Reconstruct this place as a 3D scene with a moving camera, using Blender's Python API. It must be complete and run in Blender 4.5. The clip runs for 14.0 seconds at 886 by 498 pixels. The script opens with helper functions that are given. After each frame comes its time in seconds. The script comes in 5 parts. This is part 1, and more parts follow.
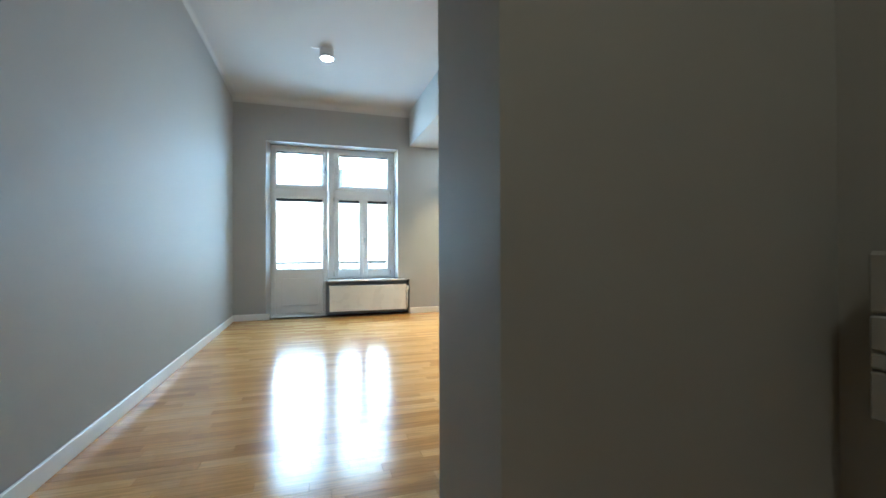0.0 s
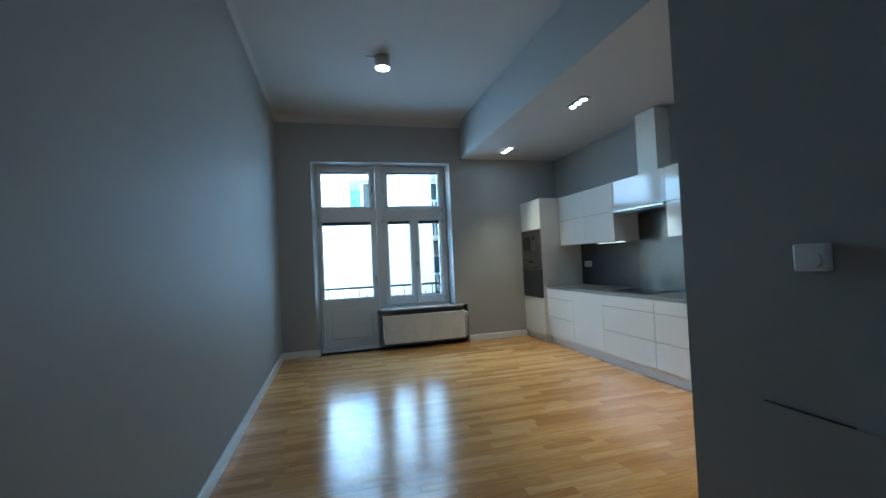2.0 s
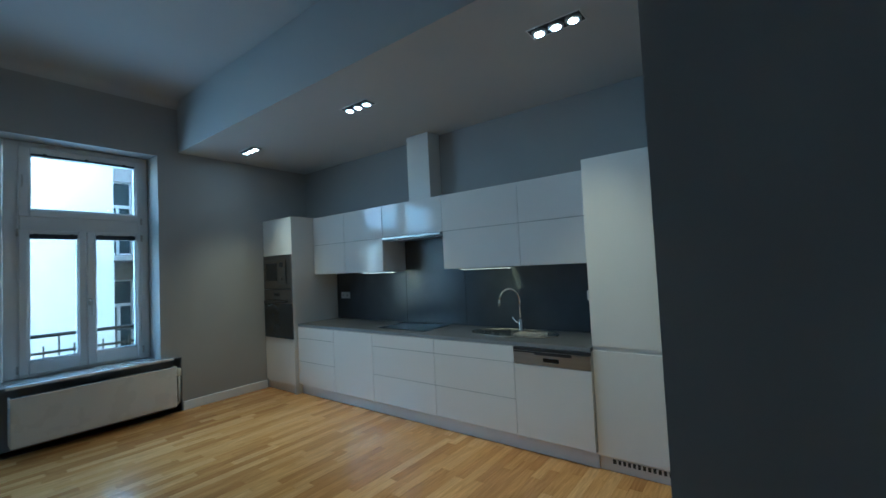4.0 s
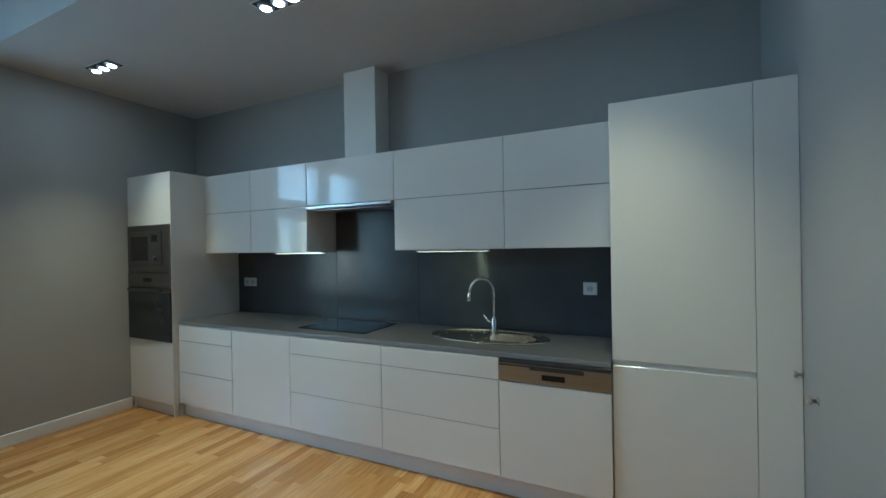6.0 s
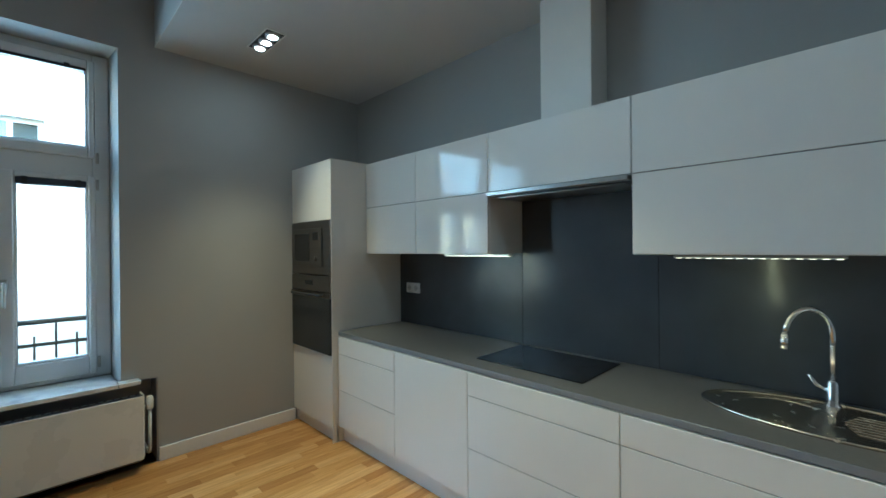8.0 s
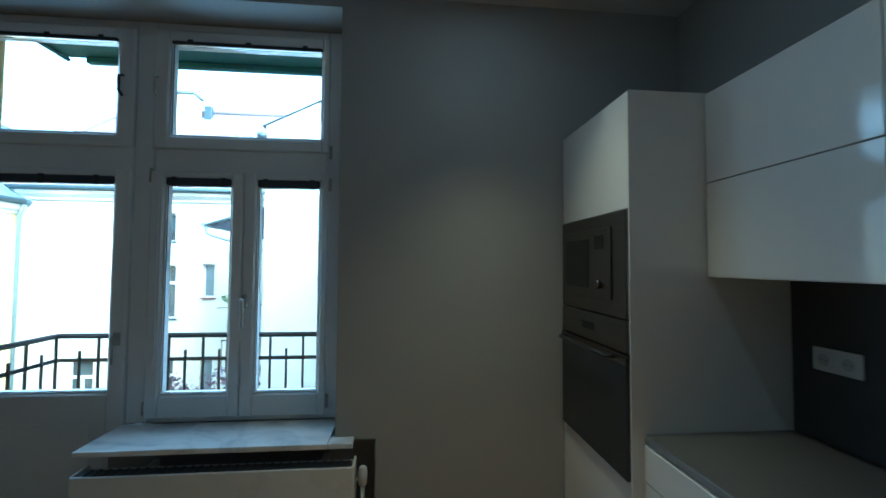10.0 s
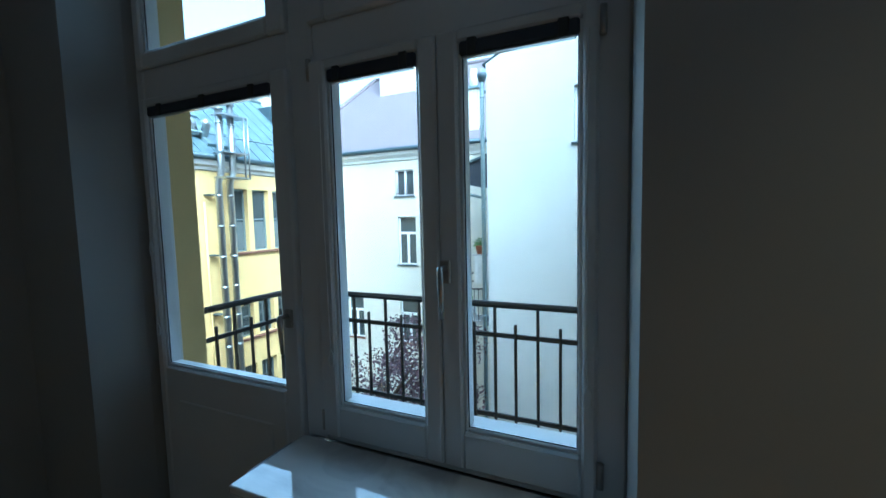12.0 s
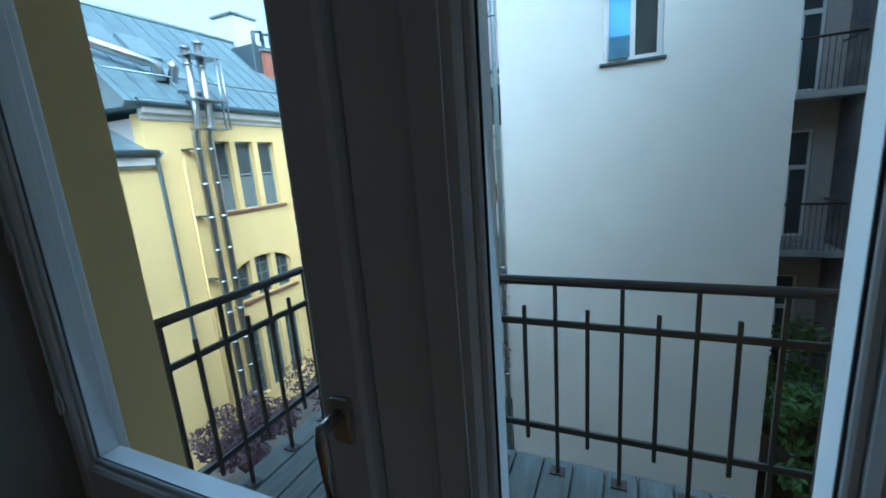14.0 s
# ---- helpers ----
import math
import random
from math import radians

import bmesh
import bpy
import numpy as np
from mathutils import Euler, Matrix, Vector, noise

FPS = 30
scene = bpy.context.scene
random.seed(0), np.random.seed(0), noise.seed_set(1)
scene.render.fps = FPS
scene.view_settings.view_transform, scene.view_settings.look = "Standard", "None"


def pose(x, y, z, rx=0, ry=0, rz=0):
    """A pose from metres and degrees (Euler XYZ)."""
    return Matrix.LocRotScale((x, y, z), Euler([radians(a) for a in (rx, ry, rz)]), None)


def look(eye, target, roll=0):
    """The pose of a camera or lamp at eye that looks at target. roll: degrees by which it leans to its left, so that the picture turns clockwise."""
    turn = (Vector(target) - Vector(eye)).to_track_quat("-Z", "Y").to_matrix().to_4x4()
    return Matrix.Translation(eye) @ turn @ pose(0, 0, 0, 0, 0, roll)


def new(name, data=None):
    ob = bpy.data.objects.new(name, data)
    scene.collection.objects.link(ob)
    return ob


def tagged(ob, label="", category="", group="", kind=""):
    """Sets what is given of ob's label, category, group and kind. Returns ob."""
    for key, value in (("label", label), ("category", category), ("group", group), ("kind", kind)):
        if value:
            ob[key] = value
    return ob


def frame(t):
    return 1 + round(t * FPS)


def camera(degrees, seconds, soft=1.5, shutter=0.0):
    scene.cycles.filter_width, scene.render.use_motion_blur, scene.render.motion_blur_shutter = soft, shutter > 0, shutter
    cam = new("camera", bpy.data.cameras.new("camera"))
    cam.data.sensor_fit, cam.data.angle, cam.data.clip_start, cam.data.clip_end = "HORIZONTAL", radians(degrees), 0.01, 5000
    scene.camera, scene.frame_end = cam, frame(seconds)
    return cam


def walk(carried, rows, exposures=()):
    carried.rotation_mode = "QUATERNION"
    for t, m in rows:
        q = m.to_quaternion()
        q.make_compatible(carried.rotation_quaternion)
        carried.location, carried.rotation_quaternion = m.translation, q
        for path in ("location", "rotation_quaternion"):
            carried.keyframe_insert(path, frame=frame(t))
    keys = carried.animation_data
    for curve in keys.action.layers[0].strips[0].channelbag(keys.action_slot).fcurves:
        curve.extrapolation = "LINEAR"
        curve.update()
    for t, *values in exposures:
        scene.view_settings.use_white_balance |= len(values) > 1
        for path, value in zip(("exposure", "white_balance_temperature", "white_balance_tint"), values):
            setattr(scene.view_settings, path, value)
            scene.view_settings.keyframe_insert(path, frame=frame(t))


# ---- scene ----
cam = camera(94.0, 14.0, 1.5, 0.2)
PATH = [
    (0, (0.181, 0.253, 0.99), (0.777, 2.162, 1.006), -0.2),
    (0.5, (0.049, 0.335, 1.085), (0.407, 2.302, 1.102), -0.1),
    (1, (-0.101, 0.484, 1.243), (0.097, 2.474, 1.279), -3.6),
    (1.5, (-0.178, 0.738, 1.221), (0.005, 2.729, 1.274), -1.2),
    (2, (-0.231, 0.996, 1.239), (0.277, 2.93, 1.29), -2.7),
    (2.5, (-0.205, 1.296, 1.276), (0.41, 3.199, 1.298), -2.6),
    (3, (-0.259, 1.56, 1.363), (0.59, 3.371, 1.363), -1.4),
    (3.5, (-0.184, 1.806, 1.408), (1.156, 3.29, 1.456), -2.9),
    (4, (-0.107, 2.029, 1.384), (1.477, 3.247, 1.469), -2.7),
    (4.2, (-0.049, 2.159, 1.39), (1.587, 3.305, 1.497), -3.1),
    (6.3, (0.607, 2.933, 1.366), (2.414, 3.789, 1.356), -0.9),
    (6.5, (0.675, 3.0, 1.364), (2.437, 3.947, 1.338), -0.6),
    (7, (0.895, 3.259, 1.378), (2.612, 4.284, 1.337), 0.9),
    (7.2, (0.952, 3.351, 1.38), (2.606, 4.477, 1.356), 0.2),
    (9.3, (1.725, 4.469, 1.421), (2.557, 6.288, 1.428), 0.6),
    (9.5, (1.844, 4.621, 1.396), (2.475, 6.518, 1.444), 0.1),
    (10, (1.843, 4.976, 1.399), (2.033, 6.966, 1.478), 0.4),
    (10.5, (1.78, 5.316, 1.384), (1.778, 7.315, 1.435), 0.7),
    (11, (1.693, 5.62, 1.383), (1.354, 7.591, 1.364), -0.7),
    (11.5, (1.626, 5.915, 1.387), (0.88, 7.77, 1.35), -1.7),
    (12, (1.502, 6.17, 1.368), (0.674, 7.984, 1.207), -1.3),
    (12.5, (1.328, 6.397, 1.367), (0.562, 8.225, 1.097), -2.1),
    (13, (1.115, 6.583, 1.352), (0.215, 8.343, 1.05), -3.2),
    (13.5, (0.886, 6.764, 1.353), (-0.095, 8.469, 0.993), -3.9),
    (14, (0.719, 6.881, 1.347), (-0.08, 8.667, 0.931), -4.2),
]
EXPOSURES = [(0.0, 4.35, 4650, -6), (0.5, 3.65, 4550, -6), (1.0, 3.3, 4300, -7), (1.5, 3.0, 4200, -7), (2.0, 2.75, 4200, -7), (3.0, 2.25, 4050, -9), (4.2, 2.2, 3950, -10), (6.5, 2.62, 4350, -10), (7.2, 2.72, 4450, -10), (9.3, 2.4, 4450, -11), (10.0, 1.6, 4150, -12), (11.0, 0.85, 4250, -10), (12.5, 0.53, 4250, -7), (14.0, 0.05, 4400, -6)]
walk(cam, [(t, look(eye, target, roll)) for t, eye, target, roll in PATH], EXPOSURES)

# ---------------------------------------------------------------- world and large lights
world = bpy.data.worlds.new("overcast_sky")
scene.world = world
world.use_nodes = True
wn = world.node_tree.nodes
sky = wn.new("ShaderNodeTexSky")
sky.sky_type, sky.sun_disc = "NISHITA", False
sky.sun_elevation, sky.sun_rotation = radians(42), radians(130)
sky.dust_density, sky.air_density = 6.0, 1.6
wn["Background"].inputs["Strength"].default_value = 0.15
cloud = wn.new("ShaderNodeHueSaturation")
cloud.inputs["Saturation"].default_value, cloud.inputs["Value"].default_value = 0.42, 2.6
world.node_tree.links.new(sky.outputs[0], cloud.inputs["Color"])
world.node_tree.links.new(cloud.outputs[0], wn["Background"].inputs["Color"])
sun_data = bpy.data.lights.new("sun", "SUN")
WINDOW_WATTS = 1.2
sun_data.energy, sun_data.angle, sun_data.color = 0.9, radians(45), (1.0, 0.96, 0.9)
sun = new("sun", sun_data)
sun.matrix_world = look((20, -17, 24), (0, 0, 0))
for name, x0, x1, z0, z1 in (("door_daylight", -0.40, 0.322, 0.72, 1.86), ("casement_daylight", 0.567, 0.902, 0.70, 1.86),
                             ("casement_daylight", 1.05, 1.386, 0.70, 1.86), ("transom_daylight", -0.396, 0.317, 2.083, 2.597),
                             ("transom_daylight", 0.575, 1.388, 2.083, 2.597)):
    d = bpy.data.lights.new(name, "AREA")
    d.shape, d.size, d.size_y, d.color = "RECTANGLE", x1 - x0, z1 - z0, (0.74, 0.88, 1.0)
    d.spread = radians(150)
    d.energy = WINDOW_WATTS * (x1 - x0) * (z1 - z0) * (1.6 if z0 > 2 else 1.0)
    new(name, d).matrix_world = look(((x0 + x1) / 2, 7.39, (z0 + z1) / 2), ((x0 + x1) / 2 + 2.2, 0.0, (z0 + z1) / 2 - 1.0))


# ---------------------------------------------------------------- materials
def material(name, color, rough=0.5, metal=0.0, vary=0.06, scale=6.0, bump=0.0, bump_scale=90.0, coat=0.0,
             stretch=(1, 1, 1), specular=0.5, stain=0.0):
    m = bpy.data.materials.new(name)
    m.use_nodes = True
    n, l = m.node_tree.nodes, m.node_tree.links
    b = n["Principled BSDF"]
    b.inputs["Metallic"].default_value = metal
    b.inputs["Coat Weight"].default_value = coat
    b.inputs["Coat Roughness"].default_value = 0.04
    b.inputs["Specular IOR Level"].default_value = specular
    co = n.new("ShaderNodeTexCoord")
    mp = n.new("ShaderNodeMapping")
    mp.inputs["Scale"].default_value = stretch
    l.new(co.outputs["Object"], mp.inputs["Vector"])
    a = n.new("ShaderNodeTexNoise")
    a.inputs["Scale"].default_value, a.inputs["Detail"].default_value = scale, 6
    l.new(mp.outputs[0], a.inputs["Vector"])
    lo = [max(0.0, c * (1 - vary)) for c in color]
    hi = [min(1.0, c * (1 + vary)) for c in color]
    r = n.new("ShaderNodeValToRGB")
    r.color_ramp.elements[0].color, r.color_ramp.elements[1].color = (*lo, 1), (*hi, 1)
    r.color_ramp.elements[0].position, r.color_ramp.elements[1].position = 0.3, 0.7
    l.new(a.outputs["Fac"], r.inputs["Fac"])
    out = r.outputs["Color"]
    if stain:
        s = n.new("ShaderNodeTexNoise")
        s.inputs["Scale"].default_value, s.inputs["Detail"].default_value, s.inputs["Roughness"].default_value = scale * 0.13, 8, 0.65
        l.new(mp.outputs[0], s.inputs["Vector"])
        sr = n.new("ShaderNodeValToRGB")
        sr.color_ramp.elements[0].position, sr.color_ramp.elements[1].position = 0.42, 0.68
        sr.color_ramp.elements[0].color = (1 - stain, 1 - stain, 1 - stain * 0.9, 1)
        l.new(s.outputs["Fac"], sr.inputs["Fac"])
        mx = n.new("ShaderNodeMix")
        mx.data_type, mx.blend_type = "RGBA", "MULTIPLY"
        mx.inputs["Factor"].default_value = 1.0
        l.new(out, mx.inputs["A"])
        l.new(sr.outputs["Color"], mx.inputs["B"])
        out = mx.outputs["Result"]
    l.new(out, b.inputs["Base Color"])
    rr = n.new("ShaderNodeMapRange")
    rr.inputs["To Min"].default_value, rr.inputs["To Max"].default_value = rough * 0.85, min(1.0, rough * 1.15)
    l.new(a.outputs["Fac"], rr.inputs["Value"])
    l.new(rr.outputs[0], b.inputs["Roughness"])
    if bump:
        f = n.new("ShaderNodeTexNoise")
        f.inputs["Scale"].default_value, f.inputs["Detail"].default_value = bump_scale, 4
        l.new(mp.outputs[0], f.inputs["Vector"])
        bp = n.new("ShaderNodeBump")
        bp.inputs["Strength"].default_value, bp.inputs["Distance"].default_value = bump, 0.004
        l.new(f.outputs["Fac"], bp.inputs["Height"])
        l.new(bp.outputs[0], b.inputs["Normal"])
    return m


def oak(name, joined):
    m = bpy.data.materials.new(name)
    m.use_nodes = True
    n, l = m.node_tree.nodes, m.node_tree.links
    b = n["Principled BSDF"]
    if joined:
        rnd = n.new("ShaderNodeNewGeometry").outputs["Random Per Island"]
    else:
        rnd = n.new("ShaderNodeObjectInfo").outputs["Random"]
    geo = n.new("ShaderNodeNewGeometry")
    mp = n.new("ShaderNodeMapping")
    mp.inputs["Scale"].default_value = (1.6, 22, 22)
    l.new(geo.outputs["Position"], mp.inputs["Vector"])
    g = n.new("ShaderNodeTexNoise")
    g.inputs["Scale"].default_value, g.inputs["Detail"].default_value, g.inputs["Distortion"].default_value = 3.0, 8, 0.6
    g.noise_dimensions = "4D"
    l.new(mp.outputs[0], g.inputs["Vector"])
    w = n.new("ShaderNodeMath")
    w.operation = "MULTIPLY"
    w.inputs[1].default_value = 37.0
    l.new(rnd, w.inputs[0])
    l.new(w.outputs[0], g.inputs["W"])
    tone = n.new("ShaderNodeValToRGB")
    tone.color_ramp.elements[0].color, tone.color_ramp.elements[1].color = (0.45, 0.225, 0.064, 1), (0.72, 0.44, 0.165, 1)
    e = tone.color_ramp.elements.new(0.5)
    e.color = (0.60, 0.335, 0.100, 1)
    l.new(rnd, tone.inputs["Fac"])
    gr = n.new("ShaderNodeValToRGB")
    gr.color_ramp.elements[0].color, gr.color_ramp.elements[1].color = (0.74, 0.70, 0.64, 1), (1.12, 1.1, 1.06, 1)
    gr.color_ramp.elements[0].position, gr.color_ramp.elements[1].position = 0.3, 0.7
    l.new(g.outputs["Fac"], gr.inputs["Fac"])
    mx = n.new("ShaderNodeMix")
    mx.data_type, mx.blend_type = "RGBA", "MULTIPLY"
    mx.inputs["Factor"].default_value = 1.0
    l.new(tone.outputs["Color"], mx.inputs["A"])
    l.new(gr.outputs["Color"], mx.inputs["B"])
    l.new(mx.outputs["Result"], b.inputs["Base Color"])
    b.inputs["Specular IOR Level"].default_value = 0.36
    big = n.new("ShaderNodeTexNoise")
    big.inputs["Scale"].default_value = 2.5
    l.new(geo.outputs["Position"], big.inputs["Vector"])
    rr = n.new("ShaderNodeMapRange")
    rr.inputs["To Min"].default_value, rr.inputs["To Max"].default_value = 0.14, 0.22
    l.new(big.outputs["Fac"], rr.inputs["Value"])
    l.new(rr.outputs[0], b.inputs["Roughness"])
    bp = n.new("ShaderNodeBump")
    bp.inputs["Strength"].default_value, bp.inputs["Distance"].default_value = 0.06, 0.002
    l.new(g.outputs["Fac"], bp.inputs["Height"])
    l.new(bp.outputs[0], b.inputs["Normal"])
    return m


def glass(name, tint=(1, 1, 1)):
    """Thin clear pane: mostly see-through, with a Fresnel sheen."""
    m = bpy.data.materials.new(name)
    m.use_nodes = True
    n, l = m.node_tree.nodes, m.node_tree.links
    n.remove(n["Principled BSDF"])
    t, g, x, lw = (n.new("ShaderNodeBsdfTransparent"), n.new("ShaderNodeBsdfGlossy"), n.new("ShaderNodeMixShader"), n.new("ShaderNodeLayerWeight"))
    t.inputs["Color"].default_value = (*tint, 1)
    g.inputs["Roughness"].default_value = 0.01
    p, q = n.new("ShaderNodeMath"), n.new("ShaderNodeMath")
    p.operation, q.operation = "POWER", "MULTIPLY_ADD"
    p.inputs[1].default_value = 4.5
    q.inputs[1].default_value, q.inputs[2].default_value = 0.5, 0.025
    l.new(lw.outputs["Facing"], p.inputs[0])
    l.new(p.outputs[0], q.inputs[0])
    l.new(q.outputs[0], x.inputs[0])
    l.new(t.outputs[0], x.inputs[1])
    l.new(g.outputs[0], x.inputs[2])
    l.new(x.outputs[0], n["Material Output"].inputs["Surface"])
    return m


def emitter(name, color, strength):
    m = bpy.data.materials.new(name)
    m.use_nodes = True
    b = m.node_tree.nodes["Principled BSDF"]
    b.inputs["Base Color"].default_value = (0.8, 0.8, 0.8, 1)
    b.inputs["Emission Color"].default_value = (*color, 1)
    b.inputs["Emission Strength"].default_value = strength
    return m


def marble():
    m = material("marble", (0.62, 0.62, 0.60), 0.035, vary=0.08, scale=5, coat=1.0, specular=0.7)
    n, l = m.node_tree.nodes, m.node_tree.links
    w = n.new("ShaderNodeTexNoise")
    w.inputs["Scale"].default_value, w.inputs["Distortion"].default_value, w.inputs["Detail"].default_value = 3.2, 1.6, 9
    co = n.new("ShaderNodeTexCoord")
    l.new(co.outputs["Object"], w.inputs["Vector"])
    r = n.new("ShaderNodeValToRGB")
    r.color_ramp.elements[0].color, r.color_ramp.elements[1].color = (0.58, 0.58, 0.59, 1), (0.84, 0.835, 0.82, 1)
    r.color_ramp.elements[0].position, r.color_ramp.elements[1].position = 0.36, 0.56
    l.new(w.outputs["Fac"], r.inputs["Fac"])
    l.new(r.outputs["Color"], n["Principled BSDF"].inputs["Base Color"])
    return m


M_WALL = material("wall_paint", (0.36, 0.355, 0.34), 0.62, vary=0.015, scale=3, bump=0.05, bump_scale=160)
M_CEIL = material("ceiling_paint", (0.52, 0.52, 0.51), 0.8, vary=0.012, scale=3, bump=0.04, bump_scale=140)
M_TRIM = material("trim_lacquer", (0.74, 0.73, 0.70), 0.35, vary=0.02)
M_GLOSS = material("white_gloss_lacquer", (0.80, 0.785, 0.75), 0.075, vary=0.008, scale=2, specular=0.45)
M_CARC = material("white_melamine", (0.74, 0.72, 0.68), 0.4, vary=0.01)
M_GAP = material("shadow_gap_profile", (0.30, 0.29, 0.28), 0.5, vary=0.02)
M_TOP = material("grey_worktop", (0.125, 0.122, 0.118), 0.40, vary=0.12, scale=60, bump=0.08, bump_scale=300)
M_TOPEDGE = material("worktop_edge", (0.24, 0.25, 0.27), 0.34, vary=0.05)
M_SPLASH = material("anthracite_panel", (0.072, 0.075, 0.080), 0.21, vary=0.12, scale=4, specular=0.4, bump=0.03, bump_scale=25)
M_STEEL = material("brushed_steel", (0.50, 0.48, 0.45), 0.30, 1.0, vary=0.06, scale=40, stretch=(1, 0.05, 1))
M_SINK = material("sink_steel", (0.66, 0.60, 0.50), 0.26, 1.0, vary=0.06, scale=30)
M_CHROME = material("chrome", (0.80, 0.80, 0.80), 0.06, 1.0, vary=0.01)
M_BLACKGLASS = material("black_glass", (0.012, 0.012, 0.014), 0.06, vary=0.1)
M_DARK = material("dark_plastic", (0.03, 0.03, 0.032), 0.4, vary=0.1)
M_DARKSTEEL = material("dark_brushed_steel", (0.19, 0.175, 0.16), 0.34, 1.0, vary=0.08, scale=40, stretch=(1, 0.05, 1))
M_OVENGLASS = material("oven_door_glass", (0.030, 0.033, 0.036), 0.10, vary=0.1)
M_PVC = material("white_window_frame", (0.72, 0.725, 0.73), 0.30, vary=0.02)
M_SEAL = material("rubber_seal", (0.05, 0.05, 0.05), 0.6)
M_BLIND = material("dark_blind_box", (0.035, 0.040, 0.055), 0.5, vary=0.1)
M_PLAST = material("white_plastic", (0.72, 0.72, 0.70), 0.3, vary=0.01)
M_RAD = material("radiator_enamel", (0.70, 0.69, 0.66), 0.28, vary=0.01)
M_GRILLE = material("radiator_grille", (0.06, 0.065, 0.075), 0.4)
M_NICHESHADE = material("niche_shade_grey", (0.30, 0.30, 0.31), 0.5, vary=0.03)
M_MARBLE = marble()
M_OAK = oak("oak_strip", False)
M_OAKJ = oak("oak_strip_joined", True)
M_SUB = material("floor_bed", (0.10, 0.06, 0.03), 0.8)
M_GLASS = glass("window_glass", (0.97, 0.985, 0.98))
M_RAIL = material("railing_paint", (0.050, 0.044, 0.042), 0.42, vary=0.1, bump=0.05)
M_DECK = material("weathered_deck", (0.235, 0.27, 0.265), 0.7, vary=0.22, scale=14, stretch=(8, 0.6, 1), bump=0.2, stain=0.35)
M_YELLOW = material("yellow_render", (0.74, 0.545, 0.225), 0.85, vary=0.04, scale=5, bump=0.25, bump_scale=60, stain=0.10)
M_CREAM = material("cream_render", (0.60, 0.575, 0.49), 0.85, vary=0.03, scale=4, bump=0.2, bump_scale=60, stain=0.06)
M_GABLE = material("pale_grey_render", (0.68, 0.68, 0.64), 0.85, vary=0.03, scale=3, bump=0.2, bump_scale=60, stain=0.08)
M_GREY = material("old_grey_render", (0.46, 0.455, 0.43), 0.9, vary=0.2, scale=3, bump=0.5, bump_scale=30, stain=0.5)
M_BROWNWALL = material("brown_render", (0.42, 0.39, 0.37), 0.9, vary=0.1)
M_CORNICE = material("white_cornice", (0.68, 0.67, 0.63), 0.7, vary=0.05, stain=0.2)
M_ZINC = material("patina_zinc_roof", (0.20, 0.265, 0.285), 0.5, 0.25, vary=0.16, scale=3, stain=0.25)
M_GUTTER = material("dark_zinc_gutter", (0.075, 0.10, 0.115), 0.45, 0.4, vary=0.1)
M_PIPE = material("zinc_pipe", (0.26, 0.32, 0.34), 0.4, 0.5, vary=0.1)
M_FLUE = material("stainless_flue", (0.46, 0.47, 0.47), 0.36, 1.0, vary=0.05)
M_SHINGLE = material("mauve_shingle_roof", (0.20, 0.165, 0.175), 0.8, vary=0.08, scale=9, bump=0.3, bump_scale=40, stain=0.12)
M_BRICK = material("red_brick", (0.30, 0.12, 0.075), 0.85, vary=0.25, scale=12, bump=0.3)
M_SILLBR = material("clay_sill", (0.20, 0.095, 0.06), 0.7, vary=0.15)
M_WINDARK = material("window_dark_room", (0.055, 0.068, 0.072), 0.06, vary=0.3, scale=2)
M_CURTAIN = material("pale_curtain", (0.15, 0.17, 0.17), 0.8, vary=0.2, scale=9, stretch=(1, 6, 0.2))
M_TEAL = material("teal_canopy", (0.035, 0.12, 0.125), 0.7, vary=0.15, scale=5, bump=0.15)
M_SKYPANE = material("sky_coloured_pane", (0.16, 0.33, 0.58), 0.03, 0.6, vary=0.2, scale=3)
M_LEAFP = material("purple_leaf", (0.085, 0.050, 0.068), 0.55, vary=0.45, scale=9)
M_LEAFG = material("green_leaf", (0.075, 0.15, 0.035), 0.55, vary=0.4, scale=9)
M_BARK = material("bark", (0.08, 0.06, 0.05), 0.9, vary=0.2, bump=0.5)
M_TERRA = material("terracotta", (0.34, 0.12, 0.06), 0.8, vary=0.1)
M_GROUND = material("courtyard_paving", (0.13, 0.13, 0.125), 0.9, vary=0.2, scale=4, bump=0.3, stain=0.3)
M_LAMP = emitter("lamp_lens", (1.0, 0.93, 0.82), 14.0)
M_LED = emitter("led_strip", (1.0, 0.78, 0.45), 0.55)


# ---------------------------------------------------------------- builders
def box(bm, x0, x1, y0, y1, z0, z1, bevel=0.0, segments=1):
    x0, x1, y0, y1, z0, z1 = min(x0, x1), max(x0, x1), min(y0, y1), max(y0, y1), min(z0, z1), max(z0, z1)
    vs = [bm.verts.new(p) for p in ((x0, y0, z0), (x1, y0, z0), (x1, y1, z0), (x0, y1, z0), (x0, y0, z1), (x1, y0, z1), (x1, y1, z1), (x0, y1, z1))]
    fs = [bm.faces.new([vs[i] for i in f]) for f in ((3, 2, 1, 0), (4, 5, 6, 7), (0, 1, 5, 4), (1, 2, 6, 5), (2, 3, 7, 6), (3, 0, 4, 7))]
    if bevel:
        bevel = min(bevel, 0.45 * min(x1 - x0, y1 - y0, z1 - z0))
        edges = list({e for f in fs for e in f.edges})
        bmesh.ops.bevel(bm, geom=edges, offset=bevel, segments=segments, profile=0.5, affect="EDGES")
    return bm


def bx(*a, **k):
    return box(bmesh.new(), *a, **k)


